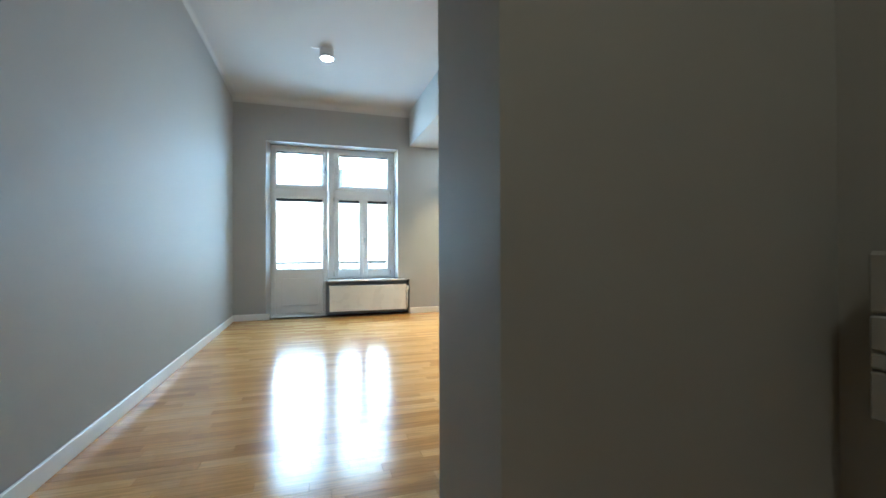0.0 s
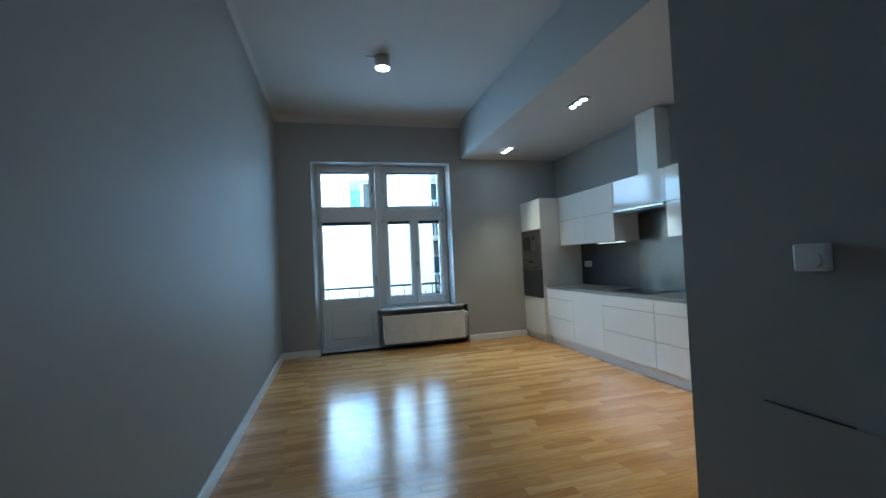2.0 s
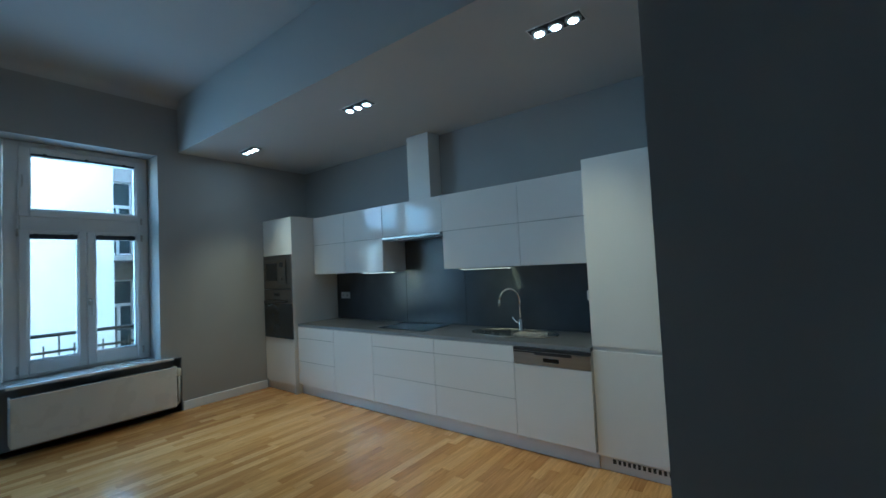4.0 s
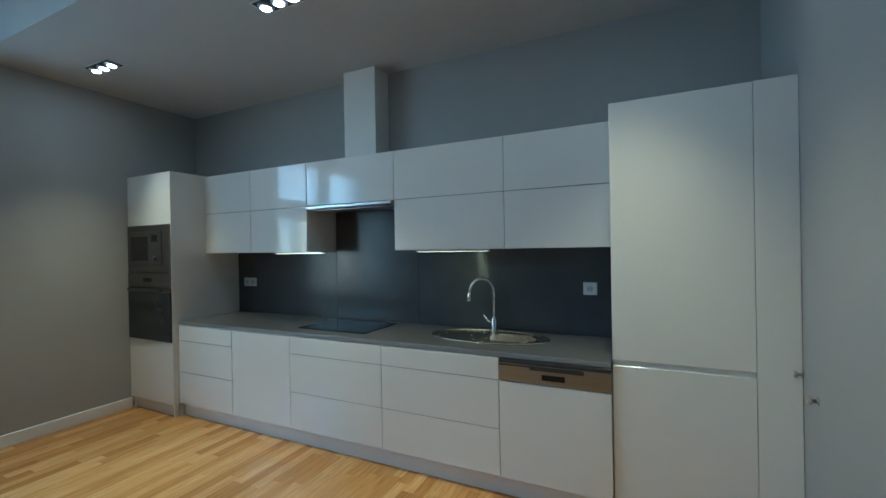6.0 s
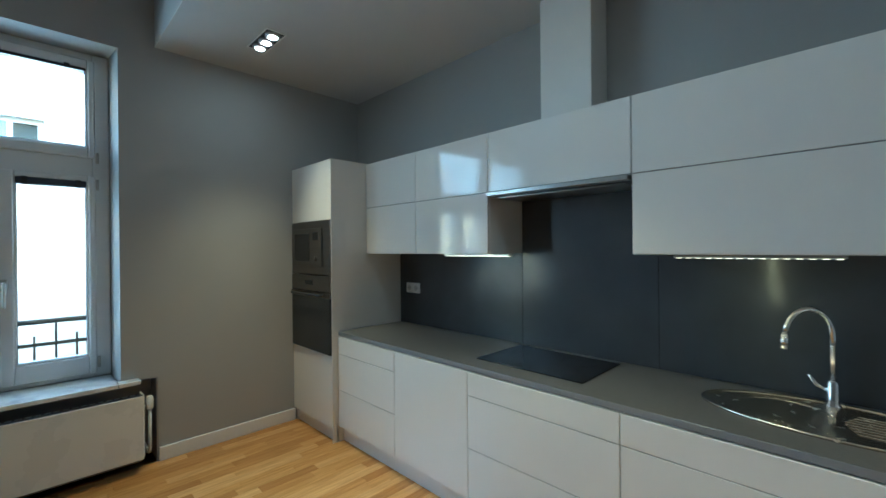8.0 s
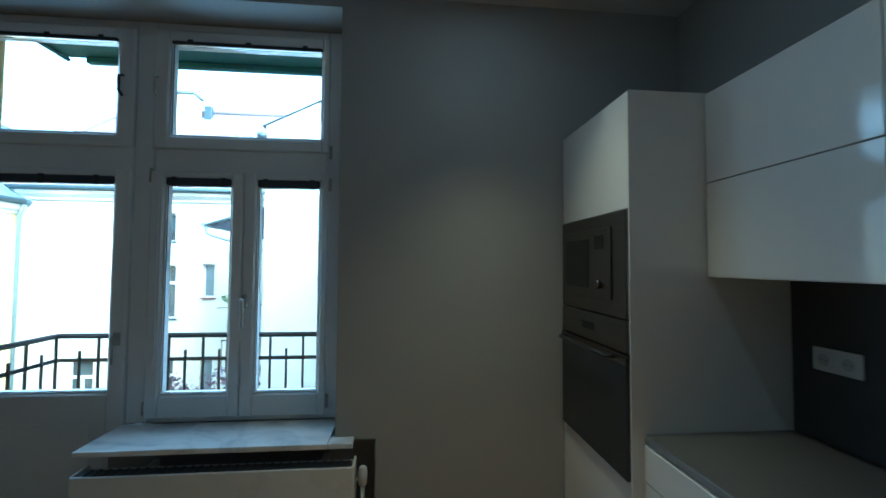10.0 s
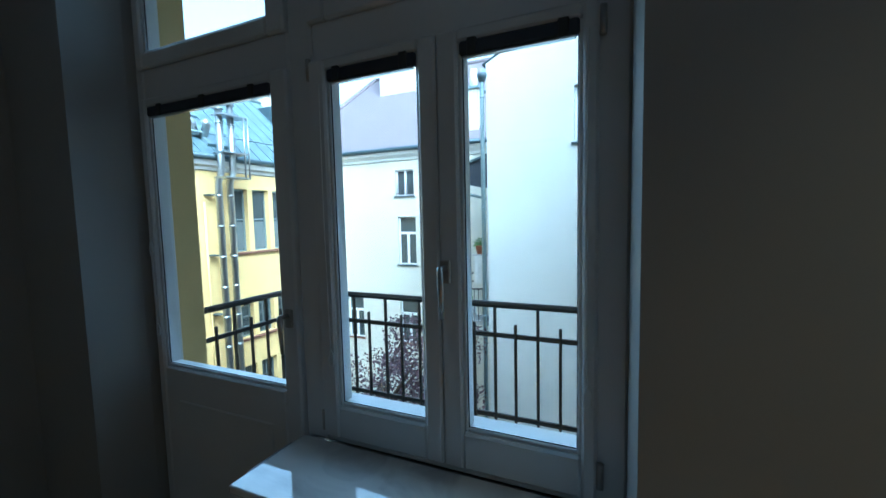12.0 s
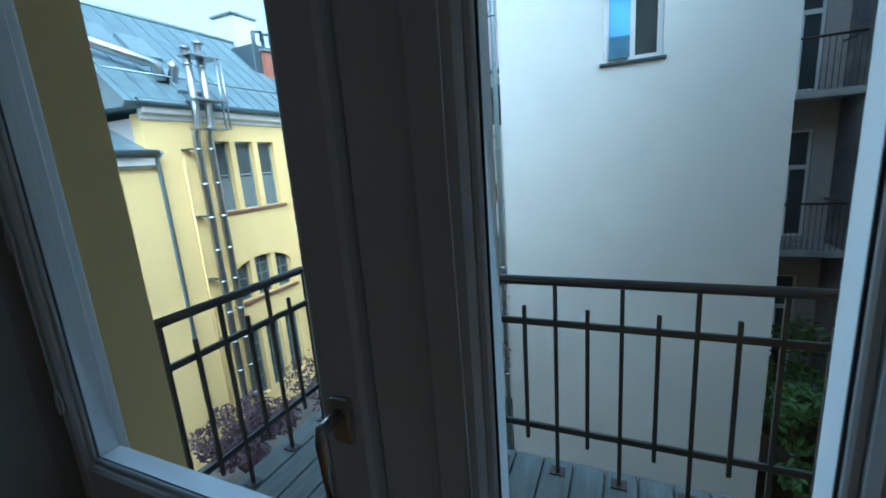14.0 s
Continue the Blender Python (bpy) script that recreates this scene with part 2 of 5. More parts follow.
def tube(bm, points, radius, sides=10, cap=True):
    """A round rod along a line of points; radius may be one number or one per point."""
    pts = [Vector(p) for p in points]
    rad = [radius] * len(pts) if isinstance(radius, (int, float)) else radius
    rings = []
    side = None
    for i, p in enumerate(pts):
        d = (pts[min(i + 1, len(pts) - 1)] - pts[max(i - 1, 0)]).normalized()
        if side is None:
            side = d.orthogonal().normalized()
        side = (side - d * side.dot(d)).normalized()
        up = d.cross(side)
        rings.append([bm.verts.new(p + rad[i] * (side * math.cos(2 * math.pi * k / sides) + up * math.sin(2 * math.pi * k / sides))) for k in range(sides)])
    for a, b in zip(rings, rings[1:]):
        for k in range(sides):
            bm.faces.new((a[k], a[(k + 1) % sides], b[(k + 1) % sides], b[k])).smooth = True
    if cap:
        bm.faces.new(rings[0][::-1])
        bm.faces.new(rings[-1])
    return bm


def tb(points, radius, sides=10):
    return tube(bmesh.new(), points, radius, sides)


def lathe(bm, center, profile, sides=28, sx=1.0, sy=1.0):
    """Turns (radius, height) pairs round an upright axis."""
    rings = []
    for r, z in profile:
        rings.append([bm.verts.new((center[0] + sx * r * math.cos(2 * math.pi * k / sides), center[1] + sy * r * math.sin(2 * math.pi * k / sides), center[2] + z)) for k in range(sides)])
    for a, b in zip(rings, rings[1:]):
        for k in range(sides):
            bm.faces.new((a[k], a[(k + 1) % sides], b[(k + 1) % sides], b[k])).smooth = True
    bm.faces.new(rings[0][::-1])
    bm.faces.new(rings[-1])
    return bm


def prism(bm, polygon, axis, a, b):
    """Pushes a polygon in the other two axes along x, y or z from a to b."""
    def put(p, v):
        return {"x": (v, p[0], p[1]), "y": (p[0], v, p[1]), "z": (p[0], p[1], v)}[axis]
    lo = [bm.verts.new(put(p, a)) for p in polygon]
    hi = [bm.verts.new(put(p, b)) for p in polygon]
    bm.faces.new(lo[::-1])
    bm.faces.new(hi)
    k = len(polygon)
    for i in range(k):
        bm.faces.new((lo[i], lo[(i + 1) % k], hi[(i + 1) % k], hi[i]))
    bmesh.ops.recalc_face_normals(bm, faces=bm.faces)
    return bm


def mesh_object(name, bm, mat):
    me = bpy.data.meshes.new(name)
    bm.to_mesh(me)
    bm.free()
    me.materials.append(mat)
    return new(name, me)


def thing(name, at, label, category, group="", kind=""):
    ob = new(name)
    ob.location = at
    ob.empty_display_size = 0.05
    return tagged(ob, label, category, group, kind)


def root(ob):
    while ob.parent:
        ob = ob.parent
    return ob


def hang(ob, parent, label=""):
    ob.parent = parent
    top = root(ob)
    ob.matrix_parent_inverse = Matrix.Translation(-top.location) if parent == top else Matrix.Identity(4)
    return tagged(ob, label)


def part(name, bm, mat, parent, label=""):
    return hang(mesh_object(name, bm, mat), parent, label)


def solid(name, bm, mat, label, category, group="", kind=""):
    """A thing that is one plain mesh."""
    return tagged(mesh_object(name, bm, mat), label, category, group, kind)


def structure(name, bm, mat, label, category):
    return solid(name, bm, mat, label, category, kind="structure")


def on_y(Y):
    """A wall in the plane y = Y that faces -y: along, up, out."""
    return lambda u0, u1, v0, v1, w0, w1: (u0, u1, Y - w1, Y - w0, v0, v1)


def on_px(X):
    """A wall in the plane x = X that faces +x."""
    return lambda u0, u1, v0, v1, w0, w1: (X + w0, X + w1, u0, u1, v0, v1)


def on_nx(X):
    """A wall in the plane x = X that faces -x."""
    return lambda u0, u1, v0, v1, w0, w1: (X - w1, X - w0, u0, u1, v0, v1)


def pierced(bm, at, u0, u1, v0, v1, holes, thick):
    """A wall with rectangular openings (u0, u1, v0, v1) through it."""
    us = sorted({u0, u1, *[min(max(h[k], u0), u1) for h in holes for k in (0, 1)]})
    for a, b in zip(us, us[1:]):
        cuts = sorted((max(h[2], v0), min(h[3], v1)) for h in holes if h[0] < b - 1e-6 and h[1] > a + 1e-6)
        z = v0
        for c, d in cuts + [(v1, v1)]:
            if c > z + 1e-6:
                box(bm, *at(a, b, z, c, -thick, 0))
            z = max(z, d)
    return bm

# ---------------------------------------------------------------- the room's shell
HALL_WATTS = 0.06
LEFT, BACK, RIGHT, CEILING = -0.978, 7.07, 3.335, 3.36
FZ = -0.032                      # level of the oak floor
SOFFIT_X, SOFFIT_Z = 1.72, 2.778
OUTER = 7.53
DOOR_X = (-0.68, 0.512)
DOORWALL = (0.955, 1.352)
NEAR_X, NEAR_Y = 1.0, 2.233

structure("wall_west", bx(LEFT - 0.2, LEFT, DOORWALL[0] - 2.6, OUTER, -0.1, CEILING + 0.1), M_WALL, "long plain off-white painted wall", "wall")
bm = bmesh.new()
wall_y = on_y(BACK)
WIN = (-0.47, 1.50)
pierced(bm, wall_y, LEFT, RIGHT + 0.15, -0.1, CEILING + 0.1, [(WIN[0] - 0.048, WIN[1] + 0.020, FZ, 2.71), (0.36, 1.72, FZ, 0.545)], 0.20)
prism(bm, [(WIN[0] - 0.048, BACK), (WIN[0], BACK + 0.2), (WIN[0] - 0.048, BACK + 0.2)], "z", FZ, 2.71)
prism(bm, [(WIN[1] + 0.020, BACK), (WIN[1], BACK + 0.2), (WIN[1] + 0.020, BACK + 0.2)], "z", 0.545, 2.71)
pierced(bm, on_y(BACK + 0.20), LEFT, RIGHT + 0.15, -0.1, CEILING + 0.1, [(WIN[0], 0.385, FZ, 2.71), (0.385, WIN[1], 0.53, 2.71)], OUTER - BACK - 0.20 - 0.012)
structure("wall_north", bm, M_WALL, "off-white outer wall with a deep window recess", "wall")
bm = bmesh.new()
pierced(bm, lambda u0, u1, v0, v1, w0, w1: (u0, u1, OUTER - 0.011, OUTER, v0, v1), -5.0, 6.0, -7.5, 7.0, [(-0.447, 0.38, -0.12, 2.68), (0.38, 1.45, 0.60, 2.68)], 0.012)
box(bm, -0.4685, -0.445, 7.405, OUTER, -0.05, 2.70)
box(bm, 1.447, 1.4985, 7.405, OUTER, 0.56, 2.70)
structure("facade_render", bm, M_YELLOW, "yellow rendered outer skin of the building", "wall")
structure("wall_east", bx(RIGHT, RIGHT + 0.15, NEAR_Y - 0.4, BACK, -0.1, CEILING + 0.1), M_WALL, "off-white painted wall behind the kitchen units", "wall")
structure("wall_stub", bx(NEAR_X, RIGHT + 0.15, DOORWALL[1], NEAR_Y, -0.1, CEILING + 0.1), M_WALL, "thick painted wall beside the passage", "wall")
bm = bmesh.new()
box(bm, LEFT, DOOR_X[0], DOORWALL[0], DOORWALL[1], FZ, CEILING)
box(bm, DOOR_X[1], RIGHT + 0.15, DOORWALL[0], DOORWALL[1], FZ, CEILING)
box(bm, DOOR_X[0], DOOR_X[1], DOORWALL[0], DOORWALL[1], 2.62, CEILING)
structure("wall_south", bm, M_WALL, "thick painted wall with an open doorway", "wall")
bm = bmesh.new()
box(bm, LEFT, 1.6, -1.75, -1.6, FZ, CEILING)
box(bm, 1.45, 1.6, -1.6, DOORWALL[0], FZ, CEILING)
structure("wall_hall", bm, M_WALL, "painted hall walls behind the doorway", "wall")
structure("ceiling", bx(LEFT - 0.2, RIGHT + 0.15, -1.75, OUTER - 0.02, CEILING, CEILING + 0.2), M_CEIL, "high plain white ceiling", "ceiling")
bm = bx(SOFFIT_X, RIGHT, NEAR_Y, BACK, SOFFIT_Z, CEILING - 0.002)
structure("soffit", bm, M_CEIL, "lowered plasterboard ceiling over the kitchen", "ceiling")
# rounded cove between walls and ceiling
COVE = [(0.10 * (1 - math.sin(k * math.pi / 24)), 0.10 * (1 - math.cos(k * math.pi / 24))) for k in range(13)]
bm = bmesh.new()
prism(bm, [(LEFT + a * 0.45, CEILING - b * 0.45) for a, b in COVE] + [(LEFT, CEILING)], "y", DOORWALL[1], BACK)
structure("cove_trim", bm, M_CEIL, "rounded plaster cove under the ceiling", "trim")
bm = bmesh.new()
prism(bm, [(BACK - a, CEILING - b) for a, b in COVE] + [(BACK, CEILING)], "x", LEFT, SOFFIT_X)
structure("cove_trim", bm, M_CEIL, "rounded plaster cove over the window wall", "trim")


def skirting(points):
    bm = bmesh.new()
    for x0, x1, y0, y1 in points:
        box(bm, x0, x1, y0, y1, FZ, 0.064, 0.004)
    structure("baseboard", bm, M_TRIM, "low white painted skirting board", "baseboard")


skirting([(LEFT, LEFT + 0.016, DOORWALL[1], BACK)])
skirting([(LEFT + 0.017, WIN[0], BACK - 0.016, BACK)])
skirting([(1.722, 2.685, BACK - 0.016, BACK)])
skirting([(NEAR_X - 0.016, NEAR_X, DOORWALL[1], NEAR_Y + 0.016)])
# niche lining: the recess's shade is put into its greyer colour
structure("niche_lining", bx(0.362, 1.718, BACK + 0.192, BACK + 0.199, FZ, 0.543), M_NICHESHADE, "back of the radiator niche with its shade in the grey", "wall")
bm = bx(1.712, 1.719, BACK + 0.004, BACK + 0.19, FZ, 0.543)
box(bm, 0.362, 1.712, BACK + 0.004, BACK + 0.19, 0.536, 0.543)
structure("niche_lining", bm, M_NICHESHADE, "side of the radiator niche with its shade in the grey", "wall")

# ---------------------------------------------------------------- window and balcony door
FR0, FR1 = 7.312, 7.400          # fixed frame, inner and outer face
SA0, SA1 = 7.294, 7.362          # sashes stand a little proud
GL = 7.322


def frame_bars(bm, x0, x1, z0, z1, w, y0, y1, wb=None, bevel=0.006):
    wb = wb or w
    box(bm, x0, x0 + w, y0, y1, z0, z1, bevel)
    box(bm, x1 - w, x1, y0, y1, z0, z1, bevel)
    box(bm, x0 + w, x1 - w, y0 + 0.001, y1 - 0.001, z1 - w, z1, bevel)
    box(bm, x0 + w, x1 - w, y0 + 0.001, y1 - 0.001, z0, z0 + wb, bevel)
    return bm


def handle(parent, x, z, drop=0.11, flip=1):
    h = part("handle", bx(x - 0.017, x + 0.017, SA0 - 0.012, SA0, z - 0.035, z + 0.035, 0.006, segments=2), M_STEEL, parent, "satin metal window handle")
    part("lever", tb([(x, SA0 - 0.010, z + 0.012), (x, SA0 - 0.050, z + 0.012), (x + flip * 0.004, SA0 - 0.055, z), (x + flip * 0.004, SA0 - 0.048, z - drop)], [0.009, 0.009, 0.0095, 0.007], 10), M_STEEL, h)


def sash(name, parent, x0, x1, z0, z1, g, label):
    """A sash x0..x1, z0..z1 round the glass g = (x0, x1, z0, z1)."""
    bm = bmesh.new()
    box(bm, x0, g[0], SA0, SA1, z0, z1, 0.007)
    box(bm, g[1], x1, SA0, SA1, z0, z1, 0.007)
    box(bm, g[0], g[1], SA0 + 0.001, SA1 - 0.001, z0, g[2], 0.007)
    box(bm, g[0], g[1], SA0 + 0.001, SA1 - 0.001, g[3], z1, 0.007)
    # glazing bead, inside and outside
    frame_bars(bm, g[0] - 0.001, g[1] + 0.001, g[2] - 0.001, g[3] + 0.001, 0.012, SA0 + 0.014, SA1 + 0.003, bevel=0.003)
    s = part(name, bm, M_PVC, parent, label)
    pane = part("pane", bx(g[0] + 0.002, g[1] - 0.002, GL - 0.003, GL + 0.003, g[2] + 0.002, g[3] - 0.002), M_GLASS, s, "clear window glass")
    pane.visible_shadow = False
    bm = bmesh.new()
    frame_bars(bm, g[0] + 0.010, g[1] - 0.010, g[2] + 0.010, g[3] - 0.010, 0.004, GL - 0.006, GL - 0.0035, bevel=0)
    part("seal", bm, M_SEAL, s)
    return s


def blind(parent, x0, x1, z, deep=0.050):
    bl = part("blind_box", bx(x0, x1, SA0 + 0.001, SA0 + 0.026, z - deep, z - deep * 0.18, 0.006), M_BLIND, parent, "dark rolled-up pleated blind")
    n = 3 if x1 - x0 > 0.6 else 2
    for i in range(n):
        cx = x0 + (x1 - x0) * (0.12 + 0.76 * i / (n - 1))
        part("clip", bx(cx - 0.014, cx + 0.014, SA0 - 0.004, SA0 + 0.02, z - deep - 0.004, z - deep * 0.1, 0.003), M_DARK, bl)
    part("slat_pack", bx(x0 + 0.01, x1 - 0.01, SA0 + 0.003, SA0 + 0.024, z - deep - 0.006, z - deep - 0.001, 0.002), M_STEEL, bl)


win = thing("window_1", (0.95, 7.3, 0.56), "white double-casement window with a transom light above", "window", kind="structure")
bm = bmesh.new()
box(bm, 0.405, 0.505, FR0, FR1, 0.561, 2.71, 0.006)
box(bm, 1.415, 1.499, FR0, FR1, 0.561, 2.71, 0.006)
box(bm, 0.505, 1.415, FR0, FR1, 2.655, 2.71, 0.006)
box(bm, 0.505, 1.415, FR0, FR1, 1.885, 2.025, 0.010)
box(bm, 0.505, 1.415, FR0, FR1, 0.561, 0.60, 0.006)
part("window_frame", bm, M_PVC, win)
s = sash("casement", win, 0.500, 0.974, 0.585, 1.895, (0.567, 0.916, 0.703, 1.858), "white casement sash")
blind(s, 0.575, 0.908, 1.868)
s2 = sash("casement", win, 0.978, 1.425, 0.585, 1.895, (1.042, 1.386, 0.703, 1.858), "white casement sash")
blind(s2, 1.050, 1.378, 1.868)
handle(s2, 0.998, 1.200, 0.135)
st = sash("transom_light", win, 0.500, 1.425, 2.018, 2.665, (0.575, 1.388, 2.083, 2.597), "white transom sash")
blind(st, 0.582, 1.382, 2.618, 0.028)
part("catch", tb([(0.522, SA0 - 0.002, 2.40), (0.522, SA0 - 0.032, 2.385), (0.522, SA0 - 0.032, 2.31), (0.522, SA0 - 0.004, 2.29)], 0.006, 8), M_STEEL, win)
for z in (0.66, 1.84, 2.02):
    part("hinge", tb([(1.434, FR0 - 0.012, z - 0.035), (1.434, FR0 - 0.012, z + 0.035)], 0.009, 10), M_STEEL, win)
for z in (0.64, 1.87):
    part("hinge", tb([(0.497, FR0 - 0.008, z - 0.035), (0.497, FR0 - 0.008, z + 0.035)], 0.009, 10), M_STEEL, win)
part("outer_ledge", bx(0.38, 1.45, 7.401, 7.60, 0.585, 0.605, 0.004), material("white_ledge_metal", (0.84, 0.85, 0.86), 0.22, vary=0.03, scale=8), win, "white metal outer window ledge")

door = thing("door_1", (-0.03, 7.3, 0.0), "white glazed balcony door with a solid lower panel", "door", kind="structure")
bm = bmesh.new()
box(bm, -0.474, -0.425, FR0, FR1, FZ, 2.71, 0.006)
box(bm, -0.425, 0.405, FR0, FR1, 2.655, 2.71, 0.006)
box(bm, -0.425, 0.405, FR0, FR1, 1.885, 2.025, 0.010)
box(bm, -0.425, 0.405, FR0, FR1, FZ, 0.012, 0.004)
box(bm, 0.385, 0.405, FR0 + 0.01, FR1, FZ, 0.56)
part("door_frame", bm, M_PVC, door)
sd = sash("door_leaf", door, -0.440, 0.400, 0.016, 1.895, (-0.400, 0.322, 0.722, 1.858), "white balcony door leaf")
frame_panel = bmesh.new()
box(frame_panel, -0.31, 0.25, SA0 - 0.006, SA0 + 0.004, 0.14, 0.58, 0.004)
part("lower_panel", frame_panel, M_PVC, sd, "raised white lower panel")
blind(sd, -0.392, 0.314, 1.868)
handle(sd, 0.365, 1.005, 0.12)
sdt = sash("transom_light", door, -0.440, 0.400, 2.018, 2.665, (-0.396, 0.317, 2.083, 2.597), "white transom sash")
blind(sdt, -0.39, 0.311, 2.618, 0.028)
part("catch", tb([(0.345, SA0 - 0.002, 2.40), (0.345, SA0 - 0.034, 2.385), (0.345, SA0 - 0.034, 2.31), (0.345, SA0 - 0.004, 2.29)], 0.008, 8), M_DARK, door)


def blind_cord(x, z0, z1):
    bm = bmesh.new()
    y = SA0 - 0.008
    tube(bm, [(x, y, z1), (x - 0.004, y, (z0 + z1) / 2), (x, y, z0 + 0.05)], 0.0018, 6)
    tube(bm, [(x, y, z0 + 0.05), (x + 0.012, y, z0 + 0.03), (x + 0.010, y, z0), (x - 0.006, y, z0 - 0.012), (x - 0.012, y, z0 + 0.015), (x, y, z0 + 0.05)], 0.0025, 6)
    solid("blind_cord", bm, M_PLAST, "thin white looped blind cord beside the glass", "cord", "blind cords")


blind_cord(-0.418, 1.235, 1.82)
blind_cord(-0.412, 0.87, 1.82)
blind_cord(0.552, 0.86, 1.82)
blind_cord(1.402, 0.86, 1.82)

structure("door_sill", bx(WIN[0] + 0.001, 0.384, 7.235, 7.311, FZ - 0.012, FZ + 0.014, 0.004), M_TRIM, "low white threshold under the balcony door", "threshold")

# marble sill and radiator
bm = bmesh.new()
box(bm, 0.388, WIN[1] - 0.002, BACK - 0.085, 7.311, 0.532, 0.560, 0.006, 2)
box(bm, WIN[1] - 0.002, 1.615, BACK - 0.085, BACK - 0.003, 0.532, 0.560, 0.006, 2)
structure("window_sill", bm, M_MARBLE, "polished grey-white marble window sill", "sill")
rad = thing("radiator", (1.0, 6.98, FZ), "flat white panel radiator in the niche below the sill", "radiator")
part("front_panel", bx(0.412, 1.622, 6.942, 6.956, 0.060, 0.468, 0.006, segments=2), M_RAD, rad)
part("rear_panel", bx(0.425, 1.610, 7.045, 7.058, 0.075, 0.455, 0.004), M_RAD, rad)
part("side_cover", bx(0.408, 0.420, 6.950, 7.06, 0.075, 0.470, 0.003), M_RAD, rad)
part("side_cover", bx(1.614, 1.626, 6.950, 7.06, 0.075, 0.470, 0.003), M_RAD, rad)
grille = part("top_grille", bx(0.420, 1.614, 6.957, 7.045, 0.445, 0.453, 0.002), M_GRILLE, rad, "dark slotted top grille")
for i in range(30):
    x = 0.435 + i * 0.0398
    part("fin", bx(x, x + 0.012, 6.962, 7.040, 0.4535, 0.459), M_GRILLE, grille)
part("bottom_rail", bx(0.425, 1.61, 6.96, 7.04, 0.045, 0.062, 0.003), M_GRILLE, rad)
for x in (0.6, 1.45):
    part("bracket", bx(x - 0.015, x + 0.015, 7.058, BACK + 0.192, 0.15, 0.40, 0.003), M_RAD, rad)
part("valve", lathe(bmesh.new(), (1.662, 7.00, 0.395), [(0.012, -0.04), (0.020, -0.03), (0.022, 0.02), (0.018, 0.045), (0.012, 0.05)], 16), M_PLAST, rad, "white thermostat valve")
part("pipe", tb([(1.662, 7.0, 0.36), (1.662, 7.0, 0.10), (1.662, 7.04, 0.06), (1.662, BACK + 0.19, 0.06)], 0.010, 10), M_RAD, rad)
part("pipe", tb([(1.626, 7.0, 0.385), (1.662, 7.0, 0.385)], 0.009, 10), M_CHROME, rad)

# ---------------------------------------------------------------- kitchen
FX = 2.722                       # plane of the base fronts
PL = 0.082
SPLASH = 3.322


def front(name, parent, y0, y1, z0, z1, x=FX, mat=None, thick=0.019, gap=0.0022):
    return part(name, bx(x, x + thick, y0 + gap, y1 - gap, z0 + gap, z1 - gap, 0.0016), mat or M_GLOSS, parent)


def base_unit(y0, y1, rows, label, name="base_cabinet"):
    c = thing(name, (3.0, (y0 + y1) / 2, PL), label, "cabinet", "kitchen base cabinets")
    part("carcass", bx(FX + 0.021, SPLASH - 0.01, y0 + 0.001, y1 - 0.001, PL, 0.752), M_CARC, c)
    for a, b in zip(rows, rows[1:]):
        front("drawer_front" if len(rows) > 2 else "cabinet_door", c, y0, y1, a, b)
    for a in rows[1:-1]:
        part("grip_profile", bx(FX + 0.006, FX + 0.0205, y0 + 0.004, y1 - 0.004, a - 0.006, a + 0.006), M_GAP, c)
    return c


base_unit(5.764, 6.432, (PL + 0.002, 0.355, 0.622, 0.753), "glossy white three-drawer base cabinet without handles")
base_unit(5.150, 5.764, (PL + 0.002, 0.753), "glossy white base cabinet with one plain door")
base_unit(4.360, 5.150, (PL + 0.002, 0.352, 0.628, 0.753), "wide glossy white drawer cabinet below the hob")
base_unit(3.575, 4.360, (PL + 0.002, 0.352, 0.628, 0.753), "wide glossy white drawer cabinet below the sink")
bm = bx(FX + 0.045, FX + 0.060, 2.988, 6.432, FZ, PL, 0.001)
solid("plinth", bm, M_CARC, "pale plinth board under the base cabinets", "plinth")

dw = thing("dishwasher", (3.0, 3.28, 0.08), "built-in dishwasher with a steel control panel and white door", "dishwasher")
part("body", bx(FX + 0.021, SPLASH - 0.02, 2.990, 3.573, PL, 0.752), M_CARC, dw)
front("door", dw, 2.988, 3.575, PL + 0.002, 0.628)
pan = part("control_panel", bx(FX - 0.003, FX + 0.020, 2.990, 3.573, 0.632, 0.729, 0.002), M_STEEL, dw, "brushed steel control panel")
part("top_strip", bx(FX - 0.004, FX + 0.02, 2.990, 3.573, 0.7295, 0.752, 0.002), M_DARK, dw)
part("grip_slot", bx(FX - 0.0045, FX + 0.01, 3.12, 3.573, 0.716, 0.726, 0.001), M_DARK, pan)
part("grip_slot", bx(FX - 0.0045, FX + 0.01, 3.12, 3.40, 0.704, 0.7158, 0.001), M_DARK, pan)
part("display", bx(FX - 0.0045, FX + 0.01, 3.215, 3.335, 0.656, 0.686, 0.001), M_BLACKGLASS, pan, "dark display window")

WF = FX + 0.008                  # front edge of the worktop
HOLE = (2.94, 3.21, 3.47, 4.05)  # cut-out under the sink
bm = bmesh.new()
loops = []
for z in (0.756, 0.785):
    for x0, x1, y0, y1 in ((WF, SPLASH, 2.990, 6.432), HOLE):
        loops.append([bm.verts.new(p) for p in ((x0, y0, z), (x1, y0, z), (x1, y1, z), (x0, y1, z))])
for p, q in ((0, 1), (3, 2), (2, 0), (1, 3)):
    for i in range(4):
        bm.faces.new((loops[p][i], loops[p][(i + 1) % 4], loops[q][(i + 1) % 4], loops[q][i]))
bmesh.ops.recalc_face_normals(bm, faces=bm.faces)
wt = solid("worktop", bm, M_TOP, "dark grey laminate worktop with a pale front edge", "worktop")
